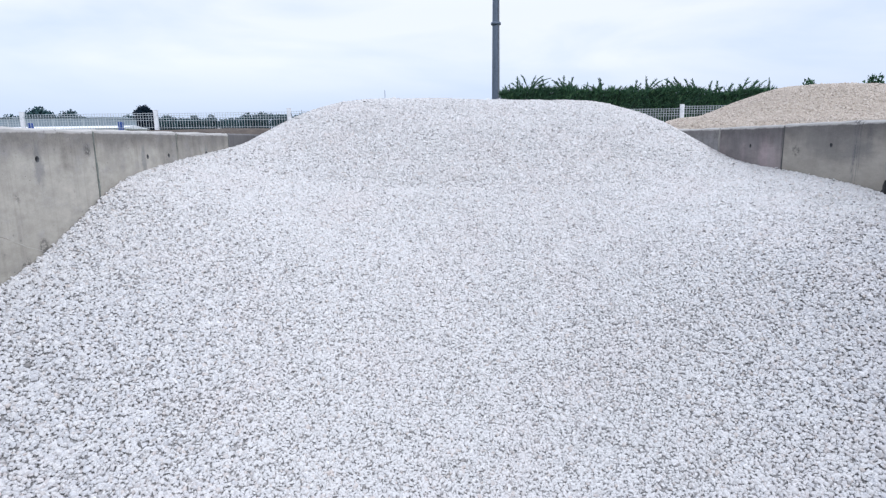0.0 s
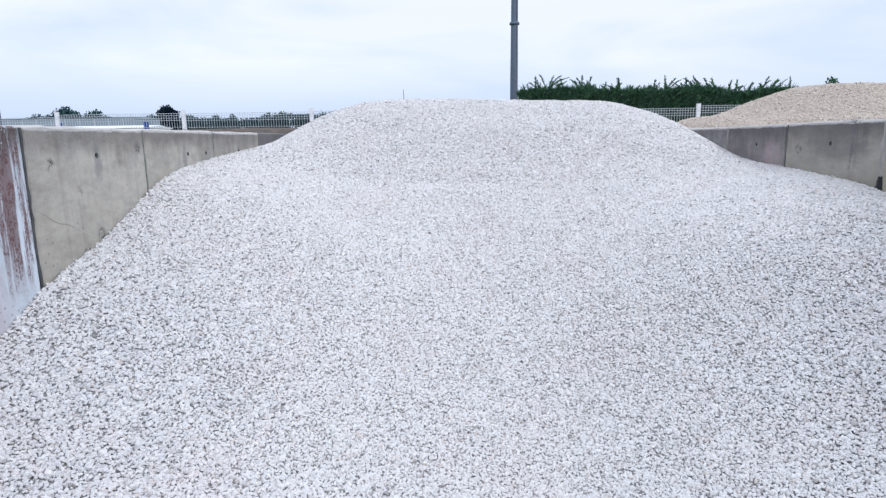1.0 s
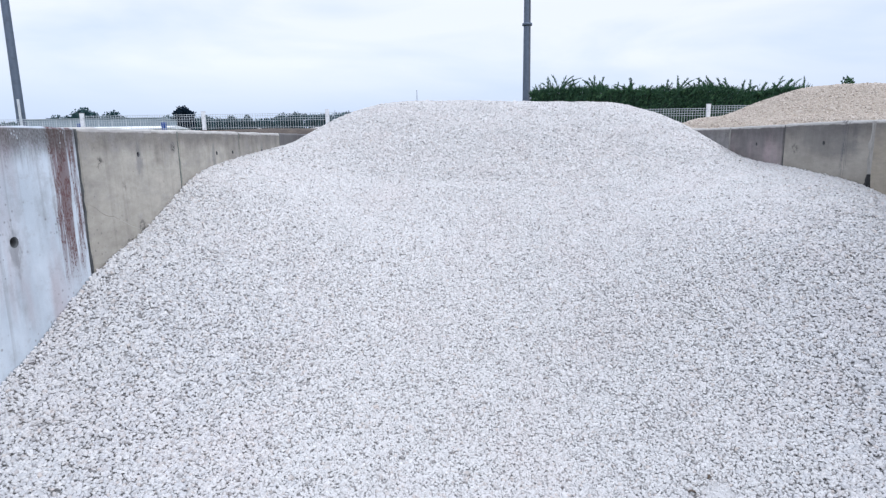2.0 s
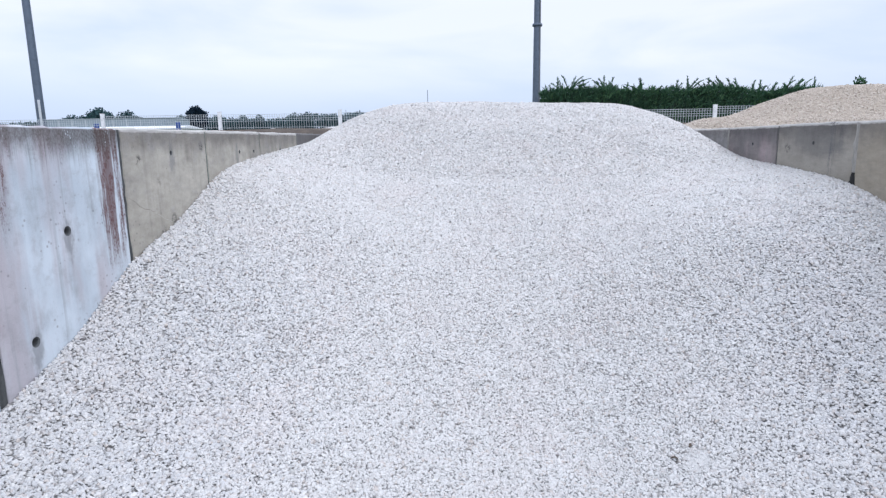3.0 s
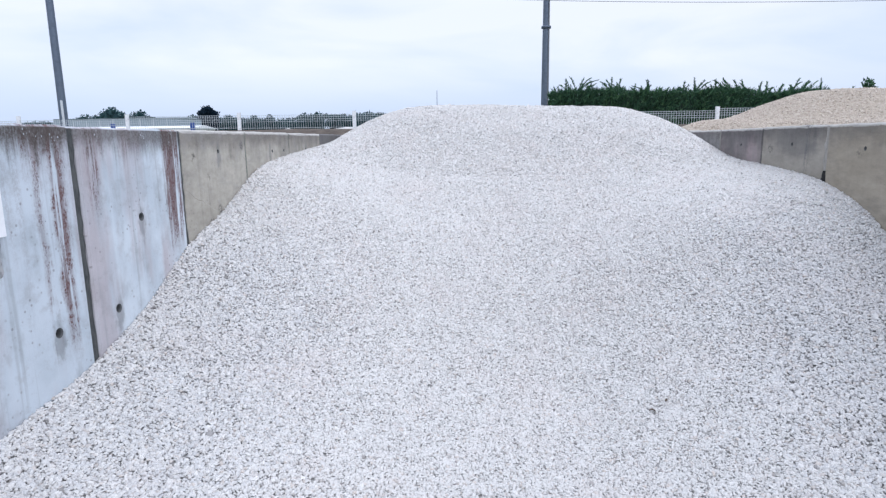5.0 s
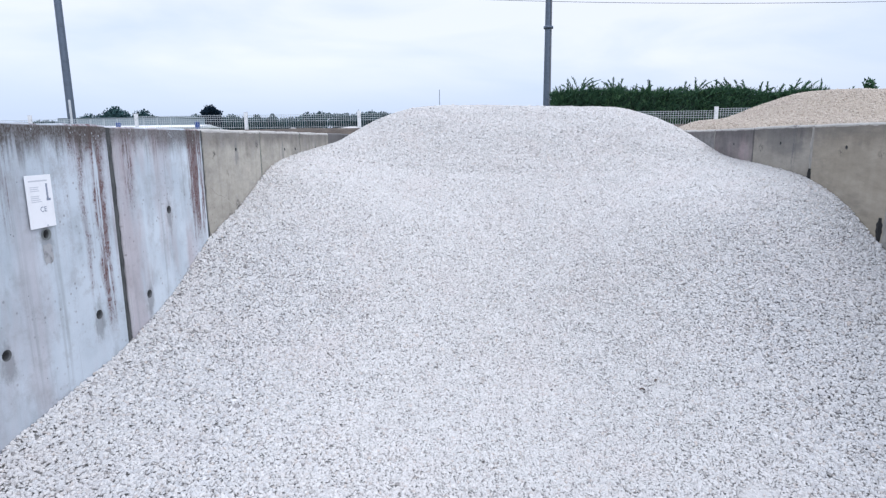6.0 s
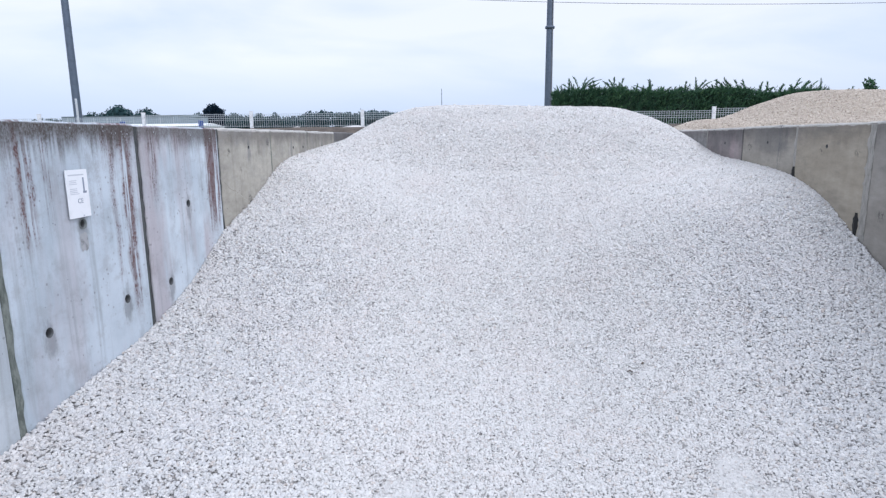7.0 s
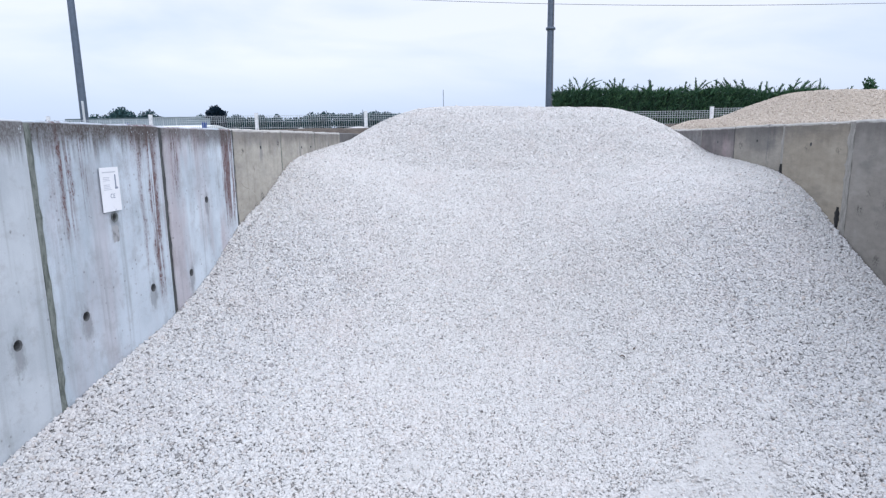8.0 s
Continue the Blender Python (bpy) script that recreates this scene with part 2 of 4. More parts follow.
def filler(name, base, dark):
    m = Mat(name, rough=0.9)
    v = m.coords("Object", (1, 1, 0.4))
    m.color(m.mix(m.span(m.noise(v, 22, 5, 0.7), 0.4, 0.65), base, dark))
    m.bump(m.noise(v, 60, 4), 0.6, 0.01)
    return m.mat


FILL_GREY = filler("grey_joint_mortar", (0.20, 0.22, 0.20), (0.085, 0.10, 0.088))
FILL_DARK = filler("dark_joint_mortar", (0.085, 0.09, 0.09), (0.045, 0.048, 0.05))
FILL_PALE = filler("pale_joint_mortar", (0.30, 0.29, 0.268), (0.22, 0.212, 0.195))
# near-black that stands in for the shade inside broken-out joints
m = Mat("gap_shade_black", rough=0.9, color=(0.012, 0.012, 0.013))
m.bump(m.noise(m.coords(), 70, 3), 0.6, 0.01)
GAP_BLACK = m.mat

# white crushed limestone: dusted in the worked middle; a greyer copy for loose side stones, cleaner and also darkened
# for corner vignetting
def limestone(name, tone):
    m = Mat(name, rough=0.85)
    stops = [(0.0, (0.56, 0.551, 0.542)), (0.28, (0.64, 0.63, 0.618)), (0.52, (0.59, 0.58, 0.569)), (0.76, (0.68, 0.668, 0.655)),
             (0.90, (0.55, 0.525, 0.508)), (0.95, (0.56, 0.505, 0.465)), (0.975, (0.42, 0.405, 0.395)), (1.0, (0.24, 0.23, 0.22))]
    c = m.ramp(m.island(), [(p, tuple(q * k for q, k in zip(col, tone))) for p, col in stops])
    v = m.coords()
    patch = m.span(m.noise(v, 1.9, 5, 0.65), 0.45, 0.72)
    c = m.mix(m.math("MULTIPLY", patch, 0.28), c, tuple(q * k for q, k in zip((0.63, 0.572, 0.55), tone)))
    c = m.mix(0.3, c, m.ramp(m.noise(v, 180, 3), [(0.3, (0.38, 0.38, 0.38)), (0.7, (0.62, 0.62, 0.62))]), "OVERLAY")
    m.color(c)
    m.bump(m.noise(v, 220, 3), 0.35, 0.004)
    return m.mat


GRAVEL = limestone("white_gravel", (1.0, 1.0, 1.0))
GRAVEL_SIDES = limestone("clean_vignette_grey_gravel", (0.89, 0.90, 0.92))

m = Mat("limestone_dust", rough=0.95)
v = m.coords()
c = m.ramp(m.noise(v, 45, 6, 0.7), [(0.30, (0.52, 0.51, 0.498)), (0.55, (0.615, 0.603, 0.59)), (0.72, (0.67, 0.657, 0.645))])
m.color(c)
m.bump(m.noise(v, 130, 4, 0.7), 0.8, 0.008)
DUST = m.mat

# fines under the loose stones, coloured dark to deepen the shade in the gaps
m = Mat("gap_shade_limestone_fines", rough=0.95)
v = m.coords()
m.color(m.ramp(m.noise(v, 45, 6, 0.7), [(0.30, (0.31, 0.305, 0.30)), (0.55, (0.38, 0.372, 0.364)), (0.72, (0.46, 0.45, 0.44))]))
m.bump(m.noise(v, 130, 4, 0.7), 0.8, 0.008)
FINES_SHADED = m.mat

m = Mat("tan_gravel", rough=0.88)
r = m.island()
c = m.ramp(r, [(0.0, (0.47, 0.405, 0.345)), (0.35, (0.53, 0.468, 0.405)), (0.6, (0.49, 0.43, 0.365)), (0.8, (0.57, 0.515, 0.455)), (0.93, (0.42, 0.36, 0.30)), (1.0, (0.30, 0.26, 0.22))])
m.color(m.mix(0.2, c, m.ramp(m.noise(m.coords(), 120, 3), [(0.3, (0.38, 0.38, 0.38)), (0.7, (0.62, 0.62, 0.62))]), "OVERLAY"))
TAN = m.mat
m = Mat("tan_sand", rough=0.95)
m.color(m.ramp(m.noise(m.coords(), 30, 6, 0.7), [(0.3, (0.36, 0.31, 0.25)), (0.7, (0.52, 0.46, 0.38))]))
TAN_DUST = m.mat


def ground_material():
    m = Mat("yard_and_fields", rough=0.95)
    tc = m.n.new("ShaderNodeTexCoord")
    sep = m.n.new("ShaderNodeSeparateXYZ")
    m.l.new(tc.outputs["Object"], sep.inputs["Vector"])
    v = m.coords()
    yard = m.ramp(m.noise(v, 3.0, 7, 0.65), [(0.3, (0.26, 0.258, 0.25)), (0.7, (0.38, 0.378, 0.37))])
    earth = m.ramp(m.noise(v, 5.0, 8, 0.7), [(0.3, (0.055, 0.045, 0.038)), (0.7, (0.13, 0.105, 0.085))])
    field = m.ramp(m.noise(v, 0.25, 8, 0.7), [(0.3, (0.045, 0.065, 0.03)), (0.7, (0.10, 0.115, 0.06))])
    c = m.mix(m.span(sep.outputs["Y"], 9.2, 9.7), yard, earth)
    c = m.mix(m.span(sep.outputs["Y"], 13.5, 17.0), c, field)
    m.color(c)
    m.bump(m.noise(v, 18, 6, 0.7), 0.6, 0.03)
    return m.mat


GROUND = ground_material()


def paint(name, color, rough=0.5, metal=0.0, wear=0.15, scale=20):
    m = Mat(name, rough=rough, metal=metal)
    v = m.coords()
    dark = tuple(x * (1 - 2.2 * wear) for x in color)
    m.color(m.mix(m.span(m.noise(v, scale, 5, 0.65), 0.45, 0.75), color, dark))
    m.bump(m.noise(v, scale * 6, 3), 0.1, 0.003)
    return m.mat


WHITE_PAINT = paint("white_coated_steel", (0.78, 0.80, 0.82), 0.45)
MESH_PAINT = paint("pale_coated_wire", (0.52, 0.57, 0.60), 0.45)
POLE_STEEL = paint("grey_galvanised_pole", (0.11, 0.14, 0.19), 0.5, 0.3, 0.15, 6)
POLE_LIGHT = paint("pale_cable_guard", (0.60, 0.63, 0.68), 0.5)
CABLE = paint("dark_cable", (0.16, 0.17, 0.19), 0.7)
HALL_GREY = paint("pale_blue_grey_sheeting", (0.30, 0.365, 0.42), 0.7, 0, 0.06, 0.6)
SHED_WHITE = paint("white_sheeting", (0.80, 0.82, 0.84), 0.5, 0, 0.06, 1.5)
BLUE = paint("blue_paint", (0.022, 0.07, 0.29), 0.6)
SIGN_WHITE = paint("white_plastic_plate", (0.82, 0.83, 0.86), 0.35, 0, 0.03)
INK_GREY = paint("grey_print", (0.56, 0.58, 0.63), 0.6, 0, 0.05)
INK_DARK = paint("dark_print", (0.25, 0.28, 0.36), 0.6, 0, 0.05)
SLEEVE = paint("grey_plastic_sleeve", (0.19, 0.21, 0.21), 0.6)
# darker than the concrete: paints the shade deep inside the tie holes
HOLE_SHADE = paint("tie_hole_shade", (0.10, 0.105, 0.11), 0.9, 0, 0.2, 40)
PATCH = paint("grey_cement_smear", (0.37, 0.375, 0.39), 0.95, 0, 0.25, 30)


def leaves(name, stops):
    m = Mat(name, rough=0.65)
    v = m.coords()
    c = m.ramp(m.island(), stops)
    m.bsdf.inputs["Specular IOR Level"].default_value = 0.2
    m.color(m.mix(m.math("MULTIPLY", m.span(m.noise(v, 0.9, 3), 0.4, 0.7), 0.5), c, stops[0][1]))
    return m.mat


CYPRESS = leaves("cypress_sprays", [(0.0, (0.026, 0.066, 0.044)), (0.5, (0.046, 0.112, 0.062)), (0.85, (0.078, 0.165, 0.080)), (1.0, (0.12, 0.215, 0.10))])
# both far foliage colours are shifted to blue to paint in aerial haze
FOLIAGE = leaves("haze_tinted_foliage", [(0.0, (0.020, 0.052, 0.066)), (0.5, (0.034, 0.082, 0.092)), (1.0, (0.056, 0.118, 0.112))])
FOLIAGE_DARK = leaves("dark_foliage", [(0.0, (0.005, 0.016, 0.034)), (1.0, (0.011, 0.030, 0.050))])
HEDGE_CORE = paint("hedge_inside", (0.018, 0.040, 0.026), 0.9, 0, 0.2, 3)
BARK = paint("bark", (0.07, 0.055, 0.045), 0.9, 0, 0.2, 8)


# ---------------------------------------------------------------- mesh tools
def mesh_from(name, verts, faces, mats, face_mats=None, smooth=False):
    me = bpy.data.meshes.new(name)
    me.from_pydata([tuple(v) for v in verts], [], faces)
    for mt in mats:
        me.materials.append(mt)
    if face_mats is not None:
        me.polygons.foreach_set("material_index", np.asarray(face_mats, np.int32))
    me.polygons.foreach_set("use_smooth", np.full(len(me.polygons), smooth))
    me.update()
    return me


def tri_mesh(name, verts, tris, mats, tri_mats=None, smooth=None):
    """A triangle mesh straight from arrays, for what is made of very many small pieces."""
    me = bpy.data.meshes.new(name)
    nv, nt = len(verts), len(tris)
    me.vertices.add(nv)
    me.vertices.foreach_set("co", np.asarray(verts, np.float32).ravel())
    me.loops.add(nt * 3)
    me.loops.foreach_set("vertex_index", np.asarray(tris, np.int32).ravel())
    me.polygons.add(nt)
    me.polygons.foreach_set("loop_start", np.arange(0, nt * 3, 3, dtype=np.int32))
    for mt in mats:
        me.materials.append(mt)
    if tri_mats is not None:
        me.polygons.foreach_set("material_index", np.asarray(tri_mats, np.int32))
    if smooth is not None:
        me.polygons.foreach_set("use_smooth", np.asarray(smooth, bool))
    me.update(calc_edges=True)
    me.validate()
    return me


def part(name, me, parent, m=None, label=""):
    ob = new(name, me)
    ob.parent = parent
    if m is not None:
        ob.matrix_basis = m
    return tagged(ob, label) if label else ob


def box_mesh(name, size, mat, bevel=0.0, center=(0, 0, 0)):
    bm = bmesh.new()
    bmesh.ops.create_cube(bm, size=1.0, matrix=Matrix.Translation(center) @ Matrix.Diagonal((*size, 1)))
    if bevel:
        bmesh.ops.bevel(bm, geom=bm.edges[:], offset=bevel, segments=2, affect="EDGES", profile=0.5)
    me = bpy.data.meshes.new(name)
    bm.to_mesh(me)
    bm.free()
    me.materials.append(mat)
    return me


def lathe_mesh(name, profile, mat, sides=20, smooth=True):
    """A turned body about z from (radius, z) pairs."""
    verts, faces = [], []
    for r, z in profile:
        verts += [(r * math.cos(2 * math.pi * k / sides), r * math.sin(2 * math.pi * k / sides), z) for k in range(sides)]
    for i in range(len(profile) - 1):
        for k in range(sides):
            a, b = i * sides + k, i * sides + (k + 1) % sides
            faces.append((a, b, b + sides, a + sides))
    faces.append(tuple(range(sides))[::-1])
    faces.append(tuple(range((len(profile) - 1) * sides, len(profile) * sides)))
    return mesh_from(name, verts, faces, [mat], smooth=smooth)


def smoothstep(x, a, b):
    s = np.clip((np.asarray(x, float) - a) / (b - a), 0, 1)
    return s * s * (3 - 2 * s)


def soft_noise(x, y, scale, seed):
    """Smooth value noise on arrays."""
    rng = np.random.RandomState(seed)
    table = rng.rand(64, 64)
    u, w = np.asarray(x) / scale + 200.3, np.asarray(y) / scale + 200.7
    i, j = np.floor(u).astype(int), np.floor(w).astype(int)
    fu, fw = u - i, w - j
    fu, fw = fu * fu * (3 - 2 * fu), fw * fw * (3 - 2 * fw)
    g = lambda a, b: table[a % 64, b % 64]
    return (g(i, j) * (1 - fu) + g(i + 1, j) * fu) * (1 - fw) + (g(i, j + 1) * (1 - fu) + g(i + 1, j + 1) * fu) * fw - 0.5


def spline(points):
    """A smooth curve through (place, height) pairs, level past its ends."""
    px, pz = np.array([p[0] for p in points], float), np.array([p[1] for p in points], float)
    slope = np.gradient(pz, px)
    slope[0] = slope[-1] = 0

    def curve(q):
        q = np.clip(np.asarray(q, float), px[0], px[-1])
        k = np.clip(np.searchsorted(px, q) - 1, 0, len(px) - 2)
        h = px[k + 1] - px[k]
        s = (q - px[k]) / h
        return ((2 * s**3 - 3 * s**2 + 1) * pz[k] + (s**3 - 2 * s**2 + s) * h * slope[k]
                + (-2 * s**3 + 3 * s**2) * pz[k + 1] + (s**3 - s**2) * h * slope[k + 1])

    return curve


# ---------------------------------------------------------------- measures of the bay
XL, XR = -1.415, 3.047          # inner faces of the two walls
TOP = 1.62                      # wall height
THICK = 0.15
BACK = 1.86                     # level of the land behind the bays

along_left = spline([(-3.2, 0.0), (-1.4, 0.10), (-0.3, 0.26), (0.4, 0.375), (1.09, 0.495), (1.52, 0.64), (2.03, 0.89), (2.5, 1.03),
                     (3.3, 1.33), (3.6, 1.375), (4.1, 1.42), (5.1, 1.485), (6.0, 1.51), (6.8, 1.53), (8.0, 1.2), (9.4, 0.6)])
along_mid = spline([(-3.2, -0.01), (0.6, 0.0), (1.3, 0.015), (1.75, 0.07), (2.2, 0.24), (2.7, 0.475), (3.6, 0.90), (4.6, 1.375),
                    (5.4, 1.755), (5.8, 1.905), (6.2, 1.975), (6.8, 1.945), (8.0, 1.45), (9.4, 0.7)])
along_right = spline([(-3.2, 0.0), (-0.6, 0.05), (0.6, 0.25), (1.57, 0.57), (2.18, 0.845), (2.54, 1.03), (3.12, 1.195), (3.76, 1.26),
                      (4.9, 1.335), (5.6, 1.46), (6.15, 1.51), (6.8, 1.57), (8.0, 1.25), (9.4, 0.6)])


def heap(x, y):
    """Height of the white gravel: scooped out in the middle of its foot, banked against both walls, round-shouldered at the crest."""
    x, y = np.asarray(x, float), np.asarray(y, float)
    mid = along_mid(y) + smoothstep(y, 4.5, 6) * (0.028 * np.clip((0.6 - x) / 1.5, -1, 1) - 0.012)
    back = smoothstep(y, 2.7, 5.5)
    sl = np.clip((x - XL) / (2.3 - 0.8 * back), 0, 1)
    sr = np.clip((XR - x) / (2.0 - 0.4 * back), 0, 1)
    wl = (1 - back) * (1 - sl) ** 1.4 + back * (1 - sl) ** 2.8
    wr = (1 - back) * (1 - sr**2) ** 1.6 + back * (1 - sr) ** 3.4
    h = mid + (along_left(y) - mid) * wl + (along_right(y) - mid) * wr
    rise = smoothstep(h, 0.02, 0.25)
    return h + (0.03 * soft_noise(x, y, 0.55, 3) + 0.02 * soft_noise(x, y, 0.2, 4)) * (0.25 + 0.75 * rise) * smoothstep(np.minimum(x - XL, XR - x), 0.0, 0.25)


def packed(x, y):
    """How far the gravel is driven into dust: 1 on the trodden foot in the middle of the bay."""
    n = 0.9 * soft_noise(x, y, 0.45, 11) + 0.5 * soft_noise(x, y, 0.16, 12)
    d = np.maximum(np.abs(x - 0.95) / 1.0, 0) ** 2 + np.maximum(y - 0.4, 0) ** 2 / 1.9
    return smoothstep(1.0 - d + 0.9 * n, 0.0, 0.9)


def banked(x, y):
    """Where loose stones have rolled down against the walls: 1 at the sides of the foot."""
    return (smoothstep(x, 1.5, 2.45) + 0.8 * smoothstep(x, 0.0, -0.95)) * smoothstep(y, 3.6, 1.8)


# middles and half-widths of the scraped patches
BARE = ((1.65, 0.17, 0.27, 0.42), (1.30, 0.02, 0.25, 0.22), (0.13, 0.16, 0.14, 0.18), (1.47, 1.36, 0.07, 0.09))


def bare(x, y):
    """Where the loader has scraped the stones off the dust: 1 is bare."""
    n = 0.7 * soft_noise(x, y, 0.15, 81) + 0.8 * soft_noise(x, y, 0.05, 82)
    out = 0
    for cx, cy, rx, ry in BARE:
        out = np.maximum(out, smoothstep(1.0 - ((x - cx) / rx) ** 2 - ((y - cy) / ry) ** 2 + n, 0.0, 0.9))
    return out


# ---------------------------------------------------------------- ground
def build_ground():
    xs = np.unique(np.concatenate([np.linspace(-900, -40, 30), np.linspace(-40, 40, 81), np.linspace(40, 900, 30)]))
    ys = np.unique(np.concatenate([np.linspace(-400, -10, 20), np.linspace(-10, 20, 91), np.linspace(20, 60, 21), np.linspace(60, 1800, 40)]))
    gx, gy = np.meshgrid(xs, ys, indexing="ij")
    gz = BACK * smoothstep(gy + 0.3 * soft_noise(gx, gy, 2.3, 21), 9.6, 12.7)
    gz = gz + 0.05 * soft_noise(gx, gy, 1.3, 22) * smoothstep(gy, 9.4, 10.5) * smoothstep(gy, 40, 15) - 0.015
    n = len(ys)
    verts = np.stack([gx, gy, gz], -1).reshape(-1, 3)
    faces = [(i * n + j, (i + 1) * n + j, (i + 1) * n + j + 1, i * n + j + 1) for i in range(len(xs) - 1) for j in range(n - 1)]
    g = new("ground", mesh_from("ground", verts, faces, [GROUND], smooth=True))
    tagged(g, "pale concrete yard rising to dark earth bank and fields", "ground", kind="structure")


build_ground()


# ---------------------------------------------------------------- walls of precast panels
def panel_mesh(name, width, mat, holes, rng, height=TOP, r=0.024):
    """One precast panel: front on x = 0 facing +x, y along the wall, z up. Chamfered edges, worn top, tie holes with depth."""
    c, d = 0.010, 0.09
    holes = [(round(hy, 3), round(hz, 3)) for hy, hz in holes]
    ys = [c, width - c] + list(np.arange(0.06, width - 0.04, 0.07))
    zs = [-0.1, height - c] + list(np.arange(0.2, height - 0.1, 0.25))
    for hy, hz in holes:
        ys = [q for q in ys if abs(q - hy) > 0.05 or q in (c, width - c)] + [hy - 0.036, hy + 0.036]
        zs = [q for q in zs if abs(q - hz) > 0.05 or q in (-0.1, height - c)] + [hz - 0.036, hz + 0.036]
    ys, zs = sorted(set(round(q, 4) for q in ys)), sorted(set(round(q, 4) for q in zs))
    verts, faces, index, shade_faces = [], [], {}, []

    def v(x, y, z):
        k = (round(x, 5), round(y, 5), round(z, 5))
        if k not in index:
            index[k] = len(verts)
            verts.append((x, y, z))
        return index[k]

    wear = {y: rng.uniform(-0.004, 0.003) for y in ys}
    zt = lambda y, z: z + wear[y] if z == zs[-1] else z
    for y0, y1 in zip(ys, ys[1:]):
        for z0, z1 in zip(zs, zs[1:]):
            inside = [h for h in holes if y0 < h[0] < y1 and z0 < h[1] < z1]
            if not inside:
                faces.append((v(0, y0, z0), v(0, y1, z0), v(0, y1, zt(y1, z1)), v(0, y0, zt(y0, z1))))
                continue
            hy, hz = inside[0]
            ring = []
            for k in range(16):
                a = 2 * math.pi * k / 16
                ca, sa = math.cos(a), math.sin(a)
                q = 0.036 / max(abs(ca), abs(sa))
                ring.append((v(0, hy + q * ca, hz + q * sa), v(0, hy + r * ca, hz + r * sa),
                             v(-0.006, hy + 0.8 * r * ca, hz + 0.8 * r * sa), v(-d, hy + 0.7 * r * ca, hz + 0.7 * r * sa)))
            for a, b in zip(ring, ring[1:] + ring[:1]):
                for i in range(3):
                    shade_faces += [len(faces)] * (i > 0)
                    faces.append((a[i], b[i], b[i + 1], a[i + 1]))
            shade_faces.append(len(faces))
            faces.append(tuple(q[3] for q in ring))
    # chamfer, top, sides, back
    for y0, y1 in zip(ys, ys[1:]):
        t0, t1 = zt(y0, zs[-1]), zt(y1, zs[-1])
        faces.append((v(0, y0, t0), v(0, y1, t1), v(-c, y1, t1 + c), v(-c, y0, t0 + c)))
        faces.append((v(-c, y0, t0 + c), v(-c, y1, t1 + c), v(-THICK, y1, t1 + c), v(-THICK, y0, t0 + c)))
        faces.append((v(-THICK, y0, t0 + c), v(-THICK, y1, t1 + c), v(-THICK, y1, -0.1), v(-THICK, y0, -0.1)))
    for y0, y1 in ((ys[0], 0.0), (ys[-1], width)):
        for z0, z1 in zip(zs, zs[1:]):
            a, b = zt(y0, z0), zt(y0, z1)
            faces.append((v(0, y0, a), v(0, y0, b), v(-c, y1, b), v(-c, y1, a)))
            faces.append((v(-c, y1, a), v(-c, y1, b), v(-THICK, y1, b), v(-THICK, y1, a)))
        e = zt(y0, zs[-1])
        faces.append((v(0, y0, e), v(-c, y0, e + c), v(-c, y1, e)))
        faces.append((v(-c, y1, e), v(-c, y0, e + c), v(-THICK, y0, e + c), v(-THICK, y1, e)))
    # inner faces of the holes get the painted shade colour
    me = mesh_from(name, verts, faces, [mat, HOLE_SHADE], [1 if k in set(shade_faces) else 0 for k in range(len(faces))])
    bm = bmesh.new()
    bm.from_mesh(me)
    bmesh.ops.recalc_face_normals(bm, faces=bm.faces[:])
    bm.to_mesh(me)
    bm.free()
    return me


def filler_mesh(name, width, mat, rng, lo=-0.1, hi=TOP - 0.012, proud=-0.012, holes=()):
    """A ragged strip of mortar in a joint, left open where holes says."""
    verts, faces = [], []
    steps = 34
    for k in range(steps + 1):
        z = lo + (hi - lo) * k / steps
        p = proud + rng.uniform(-0.004, 0.004)
        a, b = rng.uniform(-0.003, 0.003), rng.uniform(-0.003, 0.003)
        verts += [(-THICK * 0.8, -width / 2, z), (p, -width / 2 + a, z), (p + 0.003, 0, z), (p, width / 2 + b, z), (-THICK * 0.8, width / 2, z)]
    for k in range(steps):
        z = lo + (hi - lo) * (k + 0.5) / steps
        if any(a < z < b for a, b in holes):
            continue
        for i in range(4):
            a = k * 5 + i
            faces.append((a, a + 1, a + 6, a + 5))
    return mesh_from(name, verts, faces, [mat], smooth=False)


